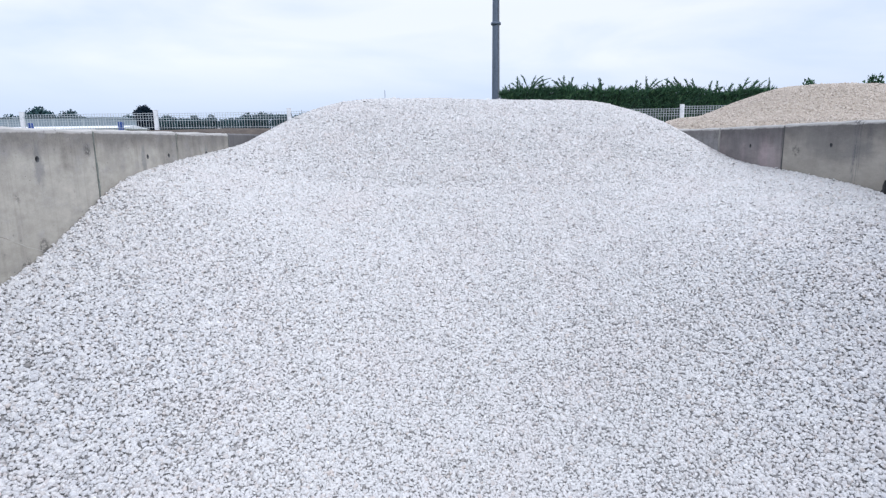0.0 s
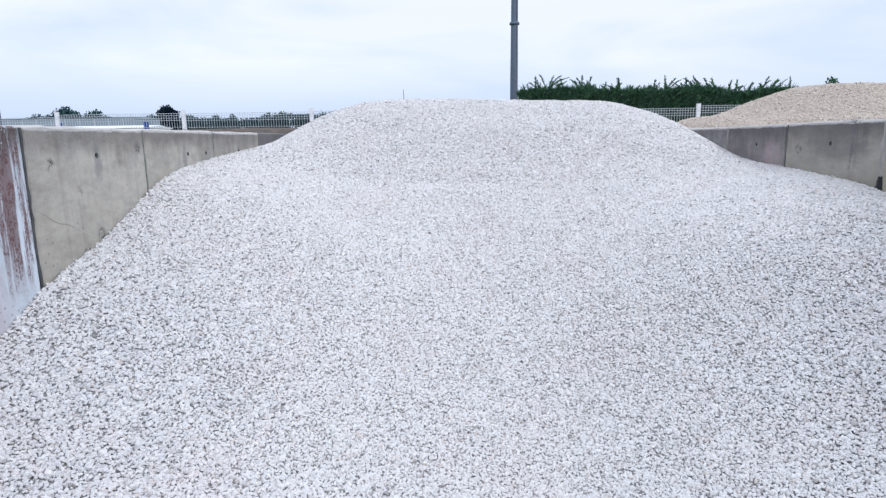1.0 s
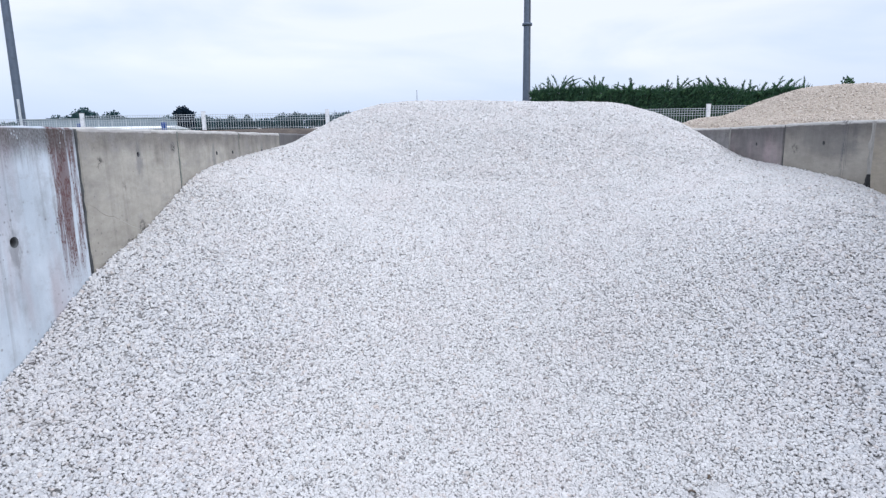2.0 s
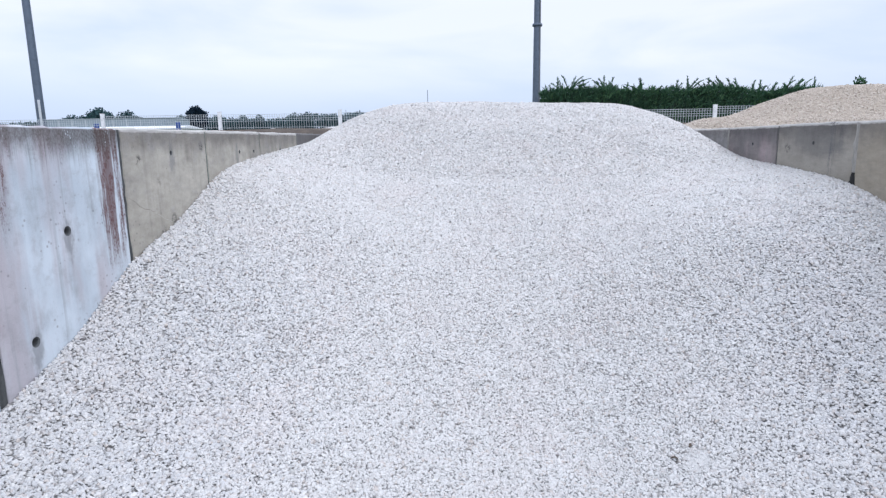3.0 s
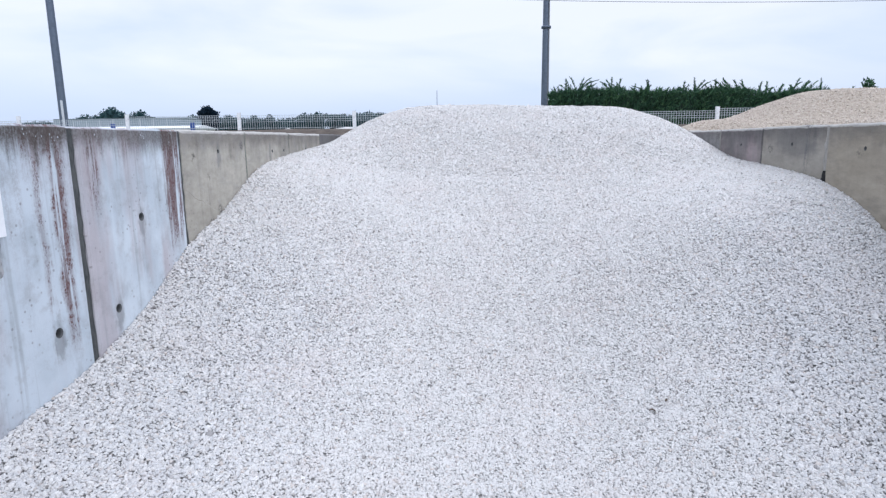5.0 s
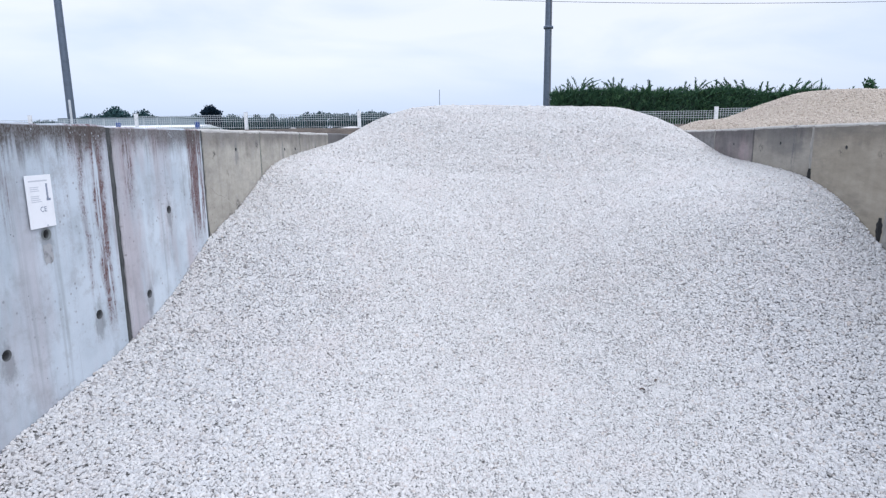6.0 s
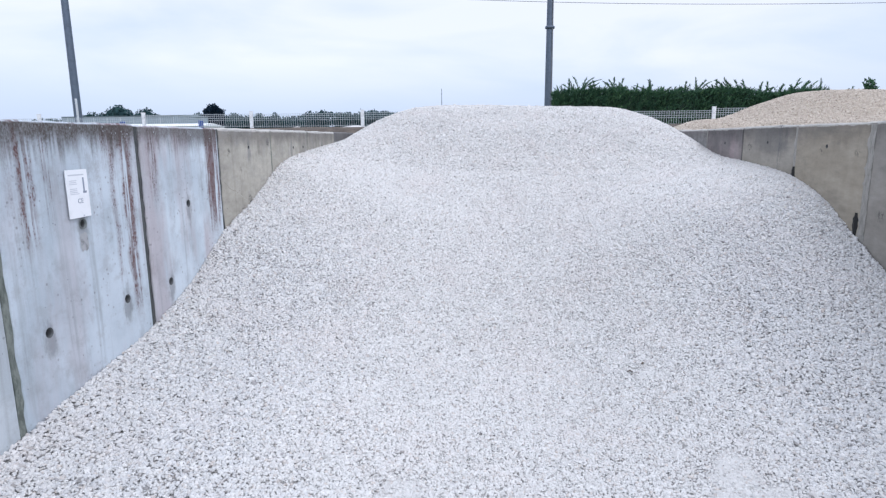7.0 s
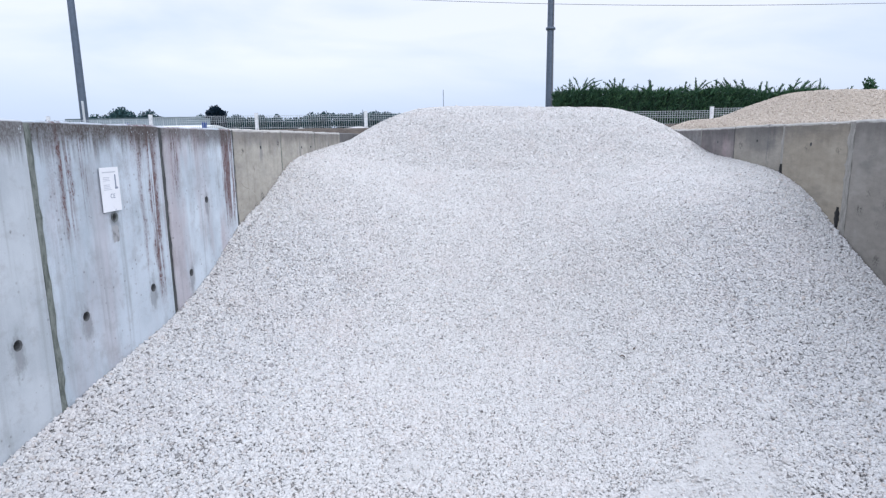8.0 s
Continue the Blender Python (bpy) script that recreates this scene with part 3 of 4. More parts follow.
def build_wall(name, label, joints, kinds, holes, joint_kinds, flip):
    """joints: places of the joints along y. A flipped wall faces -x."""
    rng = random.Random(7 if flip else 5)
    wall = new(name)
    x = XR if flip else XL
    wall.matrix_basis = pose(x, 0, 0)
    tagged(wall, label, "wall", kind="structure")
    panels = []
    half = {a: (jk[4] if len(jk) > 4 else 0.013) for a, jk in zip(joints[1:-1], joint_kinds)}
    for (a, b), mat, hh in zip(zip(joints, joints[1:]), kinds, holes):
        low, gap = half.get(a, 0.013), half.get(b, 0.013)
        width = b - a - low - gap
        local = [((b - gap - y) if flip else (y - a - low), z) for y, z in hh]
        me = panel_mesh("panel", width, mat, local, rng, r=0.024 if mat in (NEW_A, NEW_B, NEW_C) else 0.015)
        lean = rng.uniform(-0.004, 0.004)
        m = pose(lean, b - gap, rng.uniform(-0.006, 0.004), 0, 0, 180) if flip else pose(lean, a + low, rng.uniform(-0.006, 0.004))
        panels.append(part("panel", me, wall, m))
    for y, (mat, width, proud, open_at, *_) in zip(joints[1:-1], joint_kinds):
        part("joint_mortar", filler_mesh("joint_mortar", width, mat, rng, proud=proud, holes=() if width > 0.08 else open_at), wall, pose(0, y, 0, 0, 0, 180 if flip else 0))
        for lo, hi in open_at:
            part("broken_joint", gap_mesh(lo, hi, rng), wall, pose(0, y + (0.06 if width > 0.08 else 0.0), 0, 0, 0, 180 if flip else 0), "black bulge standing in for the shade of a broken-out joint")
    return wall, panels


def gap_mesh(lo, hi, rng):
    """A ragged black skin, bulging a little, that paints the shade of a broken-out joint."""
    verts, faces, n = [], [], 9
    for k in range(n + 1):
        s = k / n
        z = lo + (hi - lo) * s
        w = 0.004 + 0.034 * math.sin(math.pi * min(1, 0.12 + 0.88 * (1 - s))) * rng.uniform(0.75, 1.1)
        verts += [(-0.06, -w, z), (0.004, -w * rng.uniform(0.8, 1), z), (0.010, 0, z), (0.004, w * rng.uniform(0.8, 1), z), (-0.06, w, z)]
    for k in range(n):
        for i in range(4):
            a = k * 5 + i
            faces.append((a, a + 1, a + 6, a + 5))
    faces += [(0, 1, 2, 3, 4), tuple(range(n * 5, n * 5 + 5))[::-1]]
    return mesh_from("broken_joint", verts, faces, [GAP_BLACK])


LEFT_JOINTS = [-2.98, -1.97, -0.96, 0.05, 1.066, 2.035, 3.05, 4.08, 5.14, 6.2, 7.25, 8.3, 9.35]
plug = lambda a, b: [(a + 0.21 * (b - a), 0.695), (a + 0.5 * (b - a), 1.142), (a + 0.79 * (b - a), 0.695)]
left_holes = [plug(a, b) for a, b in zip(LEFT_JOINTS[:3], LEFT_JOINTS[1:4])]
left_holes += [[(0.258, 0.695), (0.549, 1.143), (0.829, 0.695)], [(1.267, 0.690), (1.551, 1.138), (1.84, 0.69)]]
left_holes += [[(2.561, 1.475)], [(3.626, 1.457), (3.93, 1.457)], [(4.6, 1.46)], [(5.65, 1.46)], [], [], []]
g = (FILL_GREY, 0.034, -0.004, (), 0.015)
k = (FILL_DARK, 0.052, -0.018, (), 0.024)
d = (FILL_DARK, 0.014, -0.006, (), 0.007)
o = (FILL_GREY, 0.010, -0.004, (), 0.005)
wall_left, left_panels = build_wall(
    "wall_left", "wall of precast concrete panels, rust-streaked grey and weathered buff", LEFT_JOINTS,
    [NEW_C, NEW_C, NEW_C, NEW_A, NEW_B, OLD_L, OLD_L, OLD_L, OLD_LD, OLD_L, OLD_L, OLD_L], left_holes,
    [g, g, g, k, d, o, o, o, o, o, o], False)
RIGHT_JOINTS = [-1.95, -0.93, 0.09, 1.11, 2.13, 3.12, 4.20, 5.22, 6.25, 7.3, 8.3, 9.35]
right_holes = [[], [], [], [(1.62, 1.45)], [(2.65, 1.451)], [(3.644, 1.47)], [(4.66, 1.46)], [(5.75, 1.46)], [], [], []]
p = (FILL_PALE, 0.05, -0.003, ())
wall_right, right_panels = build_wall(
    "wall_right", "wall of weathered grey precast concrete panels with mortar joints", RIGHT_JOINTS,
    [OLD_RN, OLD_RN, OLD_RN, OLD_RN, OLD_R, OLD_RS, OLD_RP, OLD_RG, OLD_RG, OLD_R, OLD_R], right_holes,
    [p, p, p, (FILL_PALE, 0.085, -0.001, ((0.80, 1.0),)), (FILL_PALE, 0.07, -0.001, ((1.12, 1.275),)), d, (FILL_PALE, 0.045, -0.003, ()), d, d, d], True)


# hairline crack across an old panel
def crack_mesh(points, width, mat):
    verts, faces = [], []
    for k, (y, z) in enumerate(points):
        w = width * (1 if 0 < k < len(points) - 1 else 0.3)
        verts += [(0.0012, y, z - w), (0.0012, y, z + w)]
    for k in range(len(points) - 1):
        faces.append((2 * k, 2 * k + 2, 2 * k + 3, 2 * k + 1))
    return mesh_from("crack", verts, faces, [mat])


CRACK = filler("crack_shadow", (0.24, 0.225, 0.195), (0.16, 0.15, 0.13))
rng = random.Random(2)
pts = [(0.02 + 0.05 * k, 1.23 - 0.021 * k + rng.uniform(-0.008, 0.008)) for k in range(11)]
part("crack", crack_mesh(pts[:6], 0.0014, CRACK), left_panels[5], label="hairline crack")
LIME = filler("lime_bloom", (0.47, 0.45, 0.40), (0.39, 0.37, 0.33))
part("crack", crack_mesh(pts[5:], 0.0017, LIME), left_panels[5], label="crack healed with pale lime")


# ---------------------------------------------------------------- gravel
def stone_shapes(count, seed, facets):
    """Angular crushed stones of about unit size, without the underside that lies hidden in the heap: blocks (10), three-cornered tops (8) or wedges (6 facets)."""
    rng = np.random.RandomState(seed)
    foot = [(-0.50, -0.50, -0.35), (0.50, -0.50, -0.35), (0.50, 0.50, -0.35), (-0.50, 0.50, -0.35)]
    if facets == 10:
        crown = [(-0.40, -0.40, 0.34), (0.40, -0.40, 0.34), (0.40, 0.40, 0.34), (-0.40, 0.40, 0.34)]
        tris = [(0, 1, 2), (0, 2, 3)] + [t for k in range(4) for t in ((4 + k, 4 + (k + 1) % 4, (k + 1) % 4), (4 + k, (k + 1) % 4, k))]
    elif facets == 8:
        crown = [(-0.42, -0.34, 0.34), (0.42, -0.30, 0.34), (0.05, 0.42, 0.34)]
        tris = [(0, 1, 2), (3, 4, 1), (3, 1, 0), (4, 5, 1), (5, 2, 1), (5, 6, 2), (6, 3, 0), (6, 0, 2)]
    else:
        crown = [(-0.36, 0.0, 0.36), (0.36, 0.0, 0.36)]
        tris = [(2, 3, 1), (2, 1, 0), (3, 4, 1), (4, 5, 0), (4, 0, 1), (5, 2, 0)]
    base, tris, top = np.array(crown + foot), np.array(tris), len(crown)
    out = []
    for k in range(count):
        q = base.copy()
        q[:top] *= np.array([1, 1, 1]) * rng.uniform(0.65, 1.05, (top, 1))
        q += rng.uniform(-0.13, 0.13, q.shape)
        out.append(q * np.array([rng.uniform(1.0, 1.3), rng.uniform(0.8, 1.0), rng.uniform(0.65, 0.95)]))
    return np.array(out), tris


def scatter(x, y, z, normal, size, seed, tilt, facets=10):
    """Stones at those places, lying on the slope with some tilt."""
    rng = np.random.RandomState(seed)
    shapes, tris = stone_shapes(40, seed, facets)
    n = len(x)
    up = normal + rng.normal(0, tilt, (n, 3))
    up /= np.linalg.norm(up, axis=1, keepdims=True)
    a = rng.uniform(0, 2 * math.pi, n)
    ref = np.stack([np.cos(a), np.sin(a), np.zeros(n)], 1)
    ax = ref - up * (ref * up).sum(1, keepdims=True)
    ax /= np.linalg.norm(ax, axis=1, keepdims=True)
    ay = np.cross(up, ax)
    q = shapes[rng.randint(0, len(shapes), n)] * size[:, None, None]
    v = q[:, :, 0:1] * ax[:, None] + q[:, :, 1:2] * ay[:, None] + q[:, :, 2:3] * up[:, None]
    v += np.stack([x, y, z], 1)[:, None]
    t = (tris[None] + shapes.shape[1] * np.arange(n)[:, None, None]).reshape(-1, 3)
    return v.reshape(-1, 3), t


def slope_normal(f, x, y, e=0.03):
    dx, dy = (f(x + e, y) - f(x - e, y)) / (2 * e), (f(x, y + e) - f(x, y - e)) / (2 * e)
    n = np.stack([-dx, -dy, np.ones_like(dx)], 1)
    return n / np.linalg.norm(n, axis=1, keepdims=True)


def sheet(f, x0, x1, y0, y1, step):
    xs, ys = np.linspace(x0, x1, int((x1 - x0) / step) + 1), np.linspace(y0, y1, int((y1 - y0) / step) + 1)
    gx, gy = np.meshgrid(xs, ys, indexing="ij")
    v = np.stack([gx, gy, f(gx, gy)], -1).reshape(-1, 3)
    n = len(ys)
    a = (np.arange(len(xs) - 1)[:, None] * n + np.arange(n - 1)[None]).ravel()
    return v, np.concatenate([np.stack([a, a + n, a + n + 1], 1), np.stack([a, a + n + 1, a + 1], 1)])


def jitter_grid(x0, x1, y0, y1, step, rng):
    gx, gy = np.meshgrid(np.arange(x0, x1, step), np.arange(y0, y1, step), indexing="ij")
    gx[:, ::2] += step / 2
    k = 0.40 * step
    return gx.ravel() + rng.uniform(-k, k, gx.size), gy.ravel() + rng.uniform(-k, k, gx.size)


def build_white_heap():
    rng = np.random.RandomState(31)
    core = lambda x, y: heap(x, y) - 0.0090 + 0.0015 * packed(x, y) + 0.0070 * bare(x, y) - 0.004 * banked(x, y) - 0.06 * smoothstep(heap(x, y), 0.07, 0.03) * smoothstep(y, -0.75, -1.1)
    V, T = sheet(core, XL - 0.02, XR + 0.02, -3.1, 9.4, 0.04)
    # core takes the darkened gap-shade fines, pale dust where scraped bare
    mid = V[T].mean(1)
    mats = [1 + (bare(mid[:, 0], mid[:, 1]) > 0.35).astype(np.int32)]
    smooth = [np.ones(len(T), bool)]
    vs, ts, base = [V], [T], len(V)
    # (from y, to y, spacing, mean size, depth below the surface, height scatter, share missing, facets)
    for y0, y1, step, mean, deep, rough_z, gone, facets in (
            (-3.1, -0.50, 0.0300, 0.0300, 0.002, 0.004, 0.05, 10), (6.45, 9.4, 0.0300, 0.0310, 0.001, 0.004, 0.05, 10),
            (-0.50, 1.2, 0.0097, 0.0119, 0.0010, 0.0034, 0.03, 8), (1.2, 4.2, 0.0097, 0.0119, 0.0010, 0.0034, 0.03, 8),
            (4.2, 6.45, 0.0112, 0.0136, 0.001, 0.0038, 0.04, 6)):
        x, y = jitter_grid(XL + 0.006, XR - 0.006, y0, y1, step, rng)
        pk, bar = packed(x, y), bare(x, y)
        loose = 0.5 + 1.4 * np.clip(0.5 + soft_noise(x, y, 0.22, 71), 0, 1) * (1 - 0.6 * pk)
        bank = banked(x, y)
        loose = loose * (1 + 2.4 * bank)
        keep = ((y > -0.42 + 0.3 * soft_noise(x, y, 0.3, 91) + 0.1 * soft_noise(x, y, 0.07, 92)) | (heap(x, y) > 0.03)) & (rng.rand(len(x)) > gone * loose + 0.40 * bar)
        x, y, pk, bar, bank = x[keep], y[keep], pk[keep], bar[keep], bank[keep]
        size = mean * np.exp(rng.normal(0, 0.24, len(x))) * (1 - 0.10 * pk) * (1 - 0.25 * bar) * (1 + 0.06 * bank)
        z = heap(x, y) - deep + rng.uniform(-rough_z, rough_z, len(x)) * (1 - 0.4 * pk)
        v, t = scatter(x, y, z, slope_normal(heap, x, y), size, 51 + int(10 * (y0 + deep * 100)), 0.42, facets)
        vs.append(v)
        ts.append(t + base)
        base += len(v)
        # most bank stones take the greyer copy, which also paints the corner fall-off
        mats.append(np.repeat(3 * (rng.rand(len(x)) < 0.7 * bank).astype(np.int32), len(t) // len(x)))
        smooth.append(np.repeat(rng.rand(len(x)) < 0.5, len(t) // len(x)))
    me = tri_mesh("gravel_heap", np.concatenate(vs), np.concatenate(ts), [GRAVEL, FINES_SHADED, DUST, GRAVEL_SIDES], np.concatenate(mats), np.concatenate(smooth))
    tagged(new("gravel_heap", me), "heap of white crushed limestone gravel banked between concrete walls", "gravel", kind="stuff")


def tan_heap(x, y):
    x, y = np.asarray(x, float), np.asarray(y, float)
    d = np.sqrt(((x - 6.8) / 3.31) ** 2 + ((y - 9.47) / 2.3) ** 2)
    h = 2.326 - 0.58 * smoothstep(d, 0.146, 0.79) - 1.2 * np.maximum(0, d - 0.79) - 0.5 * np.maximum(0, y - 9.97)
    h = np.maximum(h, 1.83 - ((x - 4.2) / 1.75) ** 2 - ((y - 8.2) / 1.6) ** 2)
    h = h + 0.03 * soft_noise(x, y, 0.8, 61) + 0.02 * soft_noise(x, y, 0.3, 62)
    return np.minimum(h, 1.60 + 0.9 * np.maximum(0, x - 3.3) ** 0.8)


def build_tan_heap():
    rng = np.random.RandomState(32)
    V, T = sheet(lambda x, y: tan_heap(x, y) - 0.007, XR + THICK + 0.01, 12.5, 1.0, 11.5, 0.08)
    x, y = jitter_grid(XR + THICK + 0.03, 9.0, 6.0, 9.9, 0.0225, rng)
    size = 0.0205 * np.exp(rng.normal(0, 0.3, len(x)))
    v, t = scatter(x, y, tan_heap(x, y) + rng.uniform(-0.006, 0.004, len(x)), slope_normal(tan_heap, x, y), size, 77, 0.32, 6)
    mats = np.concatenate([np.ones(len(T), np.int32), np.zeros(len(t), np.int32)])
    me = tri_mesh("tan_gravel_heap", np.concatenate([V, v]), np.concatenate([T, t + len(V)]), [TAN, TAN_DUST], mats, np.concatenate([np.ones(len(T), bool), np.zeros(len(t), bool)]))
    tagged(new("tan_gravel_heap", me), "rounded heap of tan gravel in the neighbouring bay", "gravel", kind="stuff")


build_white_heap()
build_tan_heap()


# ---------------------------------------------------------------- sign on the wall
def text_mesh(body, size, mat, name):
    cu = bpy.data.curves.new(name, "FONT")
    cu.body, cu.size, cu.extrude, cu.align_x, cu.align_y = body, size, 0.0004, "CENTER", "CENTER"
    ob = bpy.data.objects.new(name, cu)
    scene.collection.objects.link(ob)
    me = bpy.data.meshes.new_from_object(ob.evaluated_get(bpy.context.evaluated_depsgraph_get()))
    bpy.data.objects.remove(ob)
    me.materials.clear()
    me.materials.append(mat)
    return me


def build_sign():
    w, h = 0.145, 0.225
    sign = new("sign")
    # local x along the wall, y up the plate, z out of the wall
    frame_m = Matrix(((0, 0, 1, 0), (1, 0, 0, 0), (0, 1, 0, 0), (0, 0, 0, 1)))
    sign.matrix_basis = Matrix.Translation((XL + 0.010, 0.530, 1.287)) @ frame_m
    tagged(sign, "white plastic product plate screwed to a concrete panel", "sign")
    part("plate", box_mesh("plate", (w, h, 0.006), SIGN_WHITE, 0.0015), sign)
    rng = random.Random(4)
    part("print_line", box_mesh("print_line", (0.105, 0.006, 0.0006), INK_GREY), sign, pose(-0.006, 0.088, 0.0034))
    for y0, count in ((0.062, 3), (0.024, 4)):
        for k in range(count):
            length = rng.uniform(0.045, 0.062)
            part("print_line", box_mesh("print_line", (length, 0.0035, 0.0006), INK_GREY), sign, pose(-0.055 + length / 2, y0 - 0.008 * k, 0.0034))
    part("drawing", box_mesh("drawing", (0.010, 0.066, 0.0006), INK_DARK), sign, pose(0.040, 0.042, 0.0034), "dark upright bar of a drawing")
    part("drawing", box_mesh("drawing", (0.024, 0.010, 0.0006), INK_DARK), sign, pose(0.044, 0.006, 0.0034))
    part("mark", text_mesh("CE", 0.032, INK_DARK, "mark"), sign, pose(0.008, -0.035, 0.0034), "dark printed conformity letters")
    part("screw", lathe_mesh("screw", [(0.004, 0), (0.004, 0.002), (0.002, 0.003)], INK_GREY, 10), sign, pose(0.02, -0.105, 0.003))


build_sign()


def sleeve_mesh(r0, r1, depth):
    n, verts, faces = 20, [], []
    for x, r in ((0.004, r0), (0.007, (r0 + r1) / 2), (0.004, r1), (-depth, r1)):
        verts += [(x, r * math.cos(2 * math.pi * k / n), r * math.sin(2 * math.pi * k / n)) for k in range(n)]
    for i in range(3):
        for k in range(n):
            a, b = i * n + k, i * n + (k + 1) % n
            faces.append((a, b, b + n, a + n))
    return mesh_from("sleeve", verts, faces, [SLEEVE], smooth=True)


def smear_mesh(w, h, seed):
    """A thin ragged skin of cement on the panel's face."""
    rng = random.Random(seed)
    n = 14
    verts = [(0.003, 0, 0)]
    for k in range(n):
        a = 2 * math.pi * k / n
        q = 1 / max(abs(math.cos(a)), abs(math.sin(a)))
        verts.append((0.0012, w / 2 * math.cos(a) * q * rng.uniform(0.8, 1.1), h / 2 * math.sin(a) * q * rng.uniform(0.85, 1.1)))
    return mesh_from("cement_smear", verts, [(0, k + 1, (k + 1) % n + 1) for k in range(n)], [PATCH])


part("cement_smear", smear_mesh(0.055, 0.09, 3), left_panels[3], pose(0, 0.549 - LEFT_JOINTS[3] - 0.015, 1.055), "grey cement smear")
part("sleeve", sleeve_mesh(0.027, 0.021, 0.03), left_panels[3], pose(0, 0.549 - LEFT_JOINTS[3] - 0.015, 1.143), "grey plastic sleeve of a tie hole")


# ---------------------------------------------------------------- fence on the bank
FENCE_Y, SPAN, FIRST = 12.8, 2.87, -25.70


def fence_panel_mesh(width, height):
    """Welded wire panel: close uprights, doubled crosswires at the folds."""
    verts, faces = [], []

    def bar(x0, x1, y0, y1, z0, z1):
        b = len(verts)
        verts.extend([(x, y, z) for x in (x0, x1) for y in (y0, y1) for z in (z0, z1)])
        faces.extend([(b, b + 1, b + 3, b + 2), (b + 4, b + 6, b + 7, b + 5), (b, b + 4, b + 5, b + 1), (b + 2, b + 3, b + 7, b + 6), (b, b + 2, b + 6, b + 4), (b + 1, b + 5, b + 7, b + 3)])

    n = int(width / 0.057)
    for k in range(n + 1):
        x = -width / 2 + width * k / n
        bar(x - 0.0032, x + 0.0032, -0.003, 0.003, 0, height)
    for z in (0.03, height - 0.16, height - 0.11, height - 0.055, height - 0.01):
        bar(-width / 2, width / 2, -0.010, -0.003, z - 0.004, z + 0.004)
    return mesh_from("wire_panel", verts, faces, [MESH_PAINT])


def build_fence():
    fence = new("fence")
    fence.matrix_basis = pose(FIRST, FENCE_Y, BACK)
    tagged(fence, "low white wire mesh fence with square posts on bank", "fence")
    post = box_mesh("post", (0.085, 0.06, 0.47), WHITE_PAINT, 0.006, (0, 0, 0.16))
    cap = box_mesh("cap", (0.092, 0.067, 0.012), WHITE_PAINT, 0.003)
    wire = fence_panel_mesh(SPAN - 0.09, 0.34)
    rng = random.Random(9)
    for k in range(17):
        drop = 0.0 if k in (5, 6, 7, 8, 9) else -0.03
        p = part("post", post, fence, pose(SPAN * k - 0.12 * (k > 9), 0, drop))
        part("cap", cap, p, pose(0, 0, 0.398))
        if k < 16:
            part("wire_panel", wire, fence, pose(SPAN * (k + 0.5) - 0.12 * (k > 9), 0.0, (-0.045 if k < 6 or k in (9, 10) else 0.0) + rng.uniform(-0.006, 0.006)))


build_fence()


# ---------------------------------------------------------------- poles and cable
def build_pole(name, label, x, y, r0, r1, height, collar_z):
    pole = new(name)
    pole.matrix_basis = pose(x, y, BACK - 0.1)
    tagged(pole, label, "pole")
    part("shaft", lathe_mesh("shaft", [(r0, 0), (r0 * 0.99, 0.5), (r0 + (r1 - r0) * 0.5, height / 2), (r1, height)], POLE_STEEL, 24), pole)
    if collar_z:
        r = r0 + (r1 - r0) * collar_z / height
        part("collar", lathe_mesh("collar", [(r + 0.005, 0), (r + 0.07, 0.03), (r + 0.07, 0.13), (r + 0.005, 0.16)], POLE_STEEL, 24), pole, pose(0, 0, collar_z))
    return pole


pole_r = build_pole("mast", "tall dark grey steel mast with a collar joint", 3.32, 29.7, 0.20, 0.13, 13.0, 5.2)
part("cable_duct", box_mesh("cable_duct", (0.05, 0.05, 12.0), CABLE, 0.01, (0, 0, 6.0)), pole_r, pose(0.12, -0.15, 0.05))
pole_l = build_pole("street_pole", "grey steel pole with a pale cable guard", -15.85, 20.5, 0.148, 0.105, 11.0, 0)
part("cable_guard", box_mesh("cable_guard", (0.075, 0.05, 1.45), POLE_LIGHT, 0.01, (0, 0, 0.72)), pole_l, pose(0.10, -0.16, 0.0), "pale cable guard strip")


def build_cable():
    """Hung from the pole beyond the left wall, passing over the yard to the right."""
    n, sides = 70, 6
    a, b = Vector((-15.85, 20.5, 7.94)), Vector((44.0, 16.6, 7.03))
    verts, faces = [], []
    for k in range(n + 1):
        s = k / n
        c = a.lerp(b, s)
        c.z -= 1.89 * 4 * s * (1 - s)
        verts += [(c.x, c.y + 0.008 * math.cos(2 * math.pi * j / sides), c.z + 0.008 * math.sin(2 * math.pi * j / sides)) for j in range(sides)]
    for k in range(n):
        for j in range(sides):
            p, q = k * sides + j, k * sides + (j + 1) % sides
            faces.append((p, q, q + sides, p + sides))
    tagged(new("overhead_cable", mesh_from("overhead_cable", verts, faces, [CABLE], smooth=True)), "thin dark overhead cable hung from the grey pole", "cable")


build_cable()


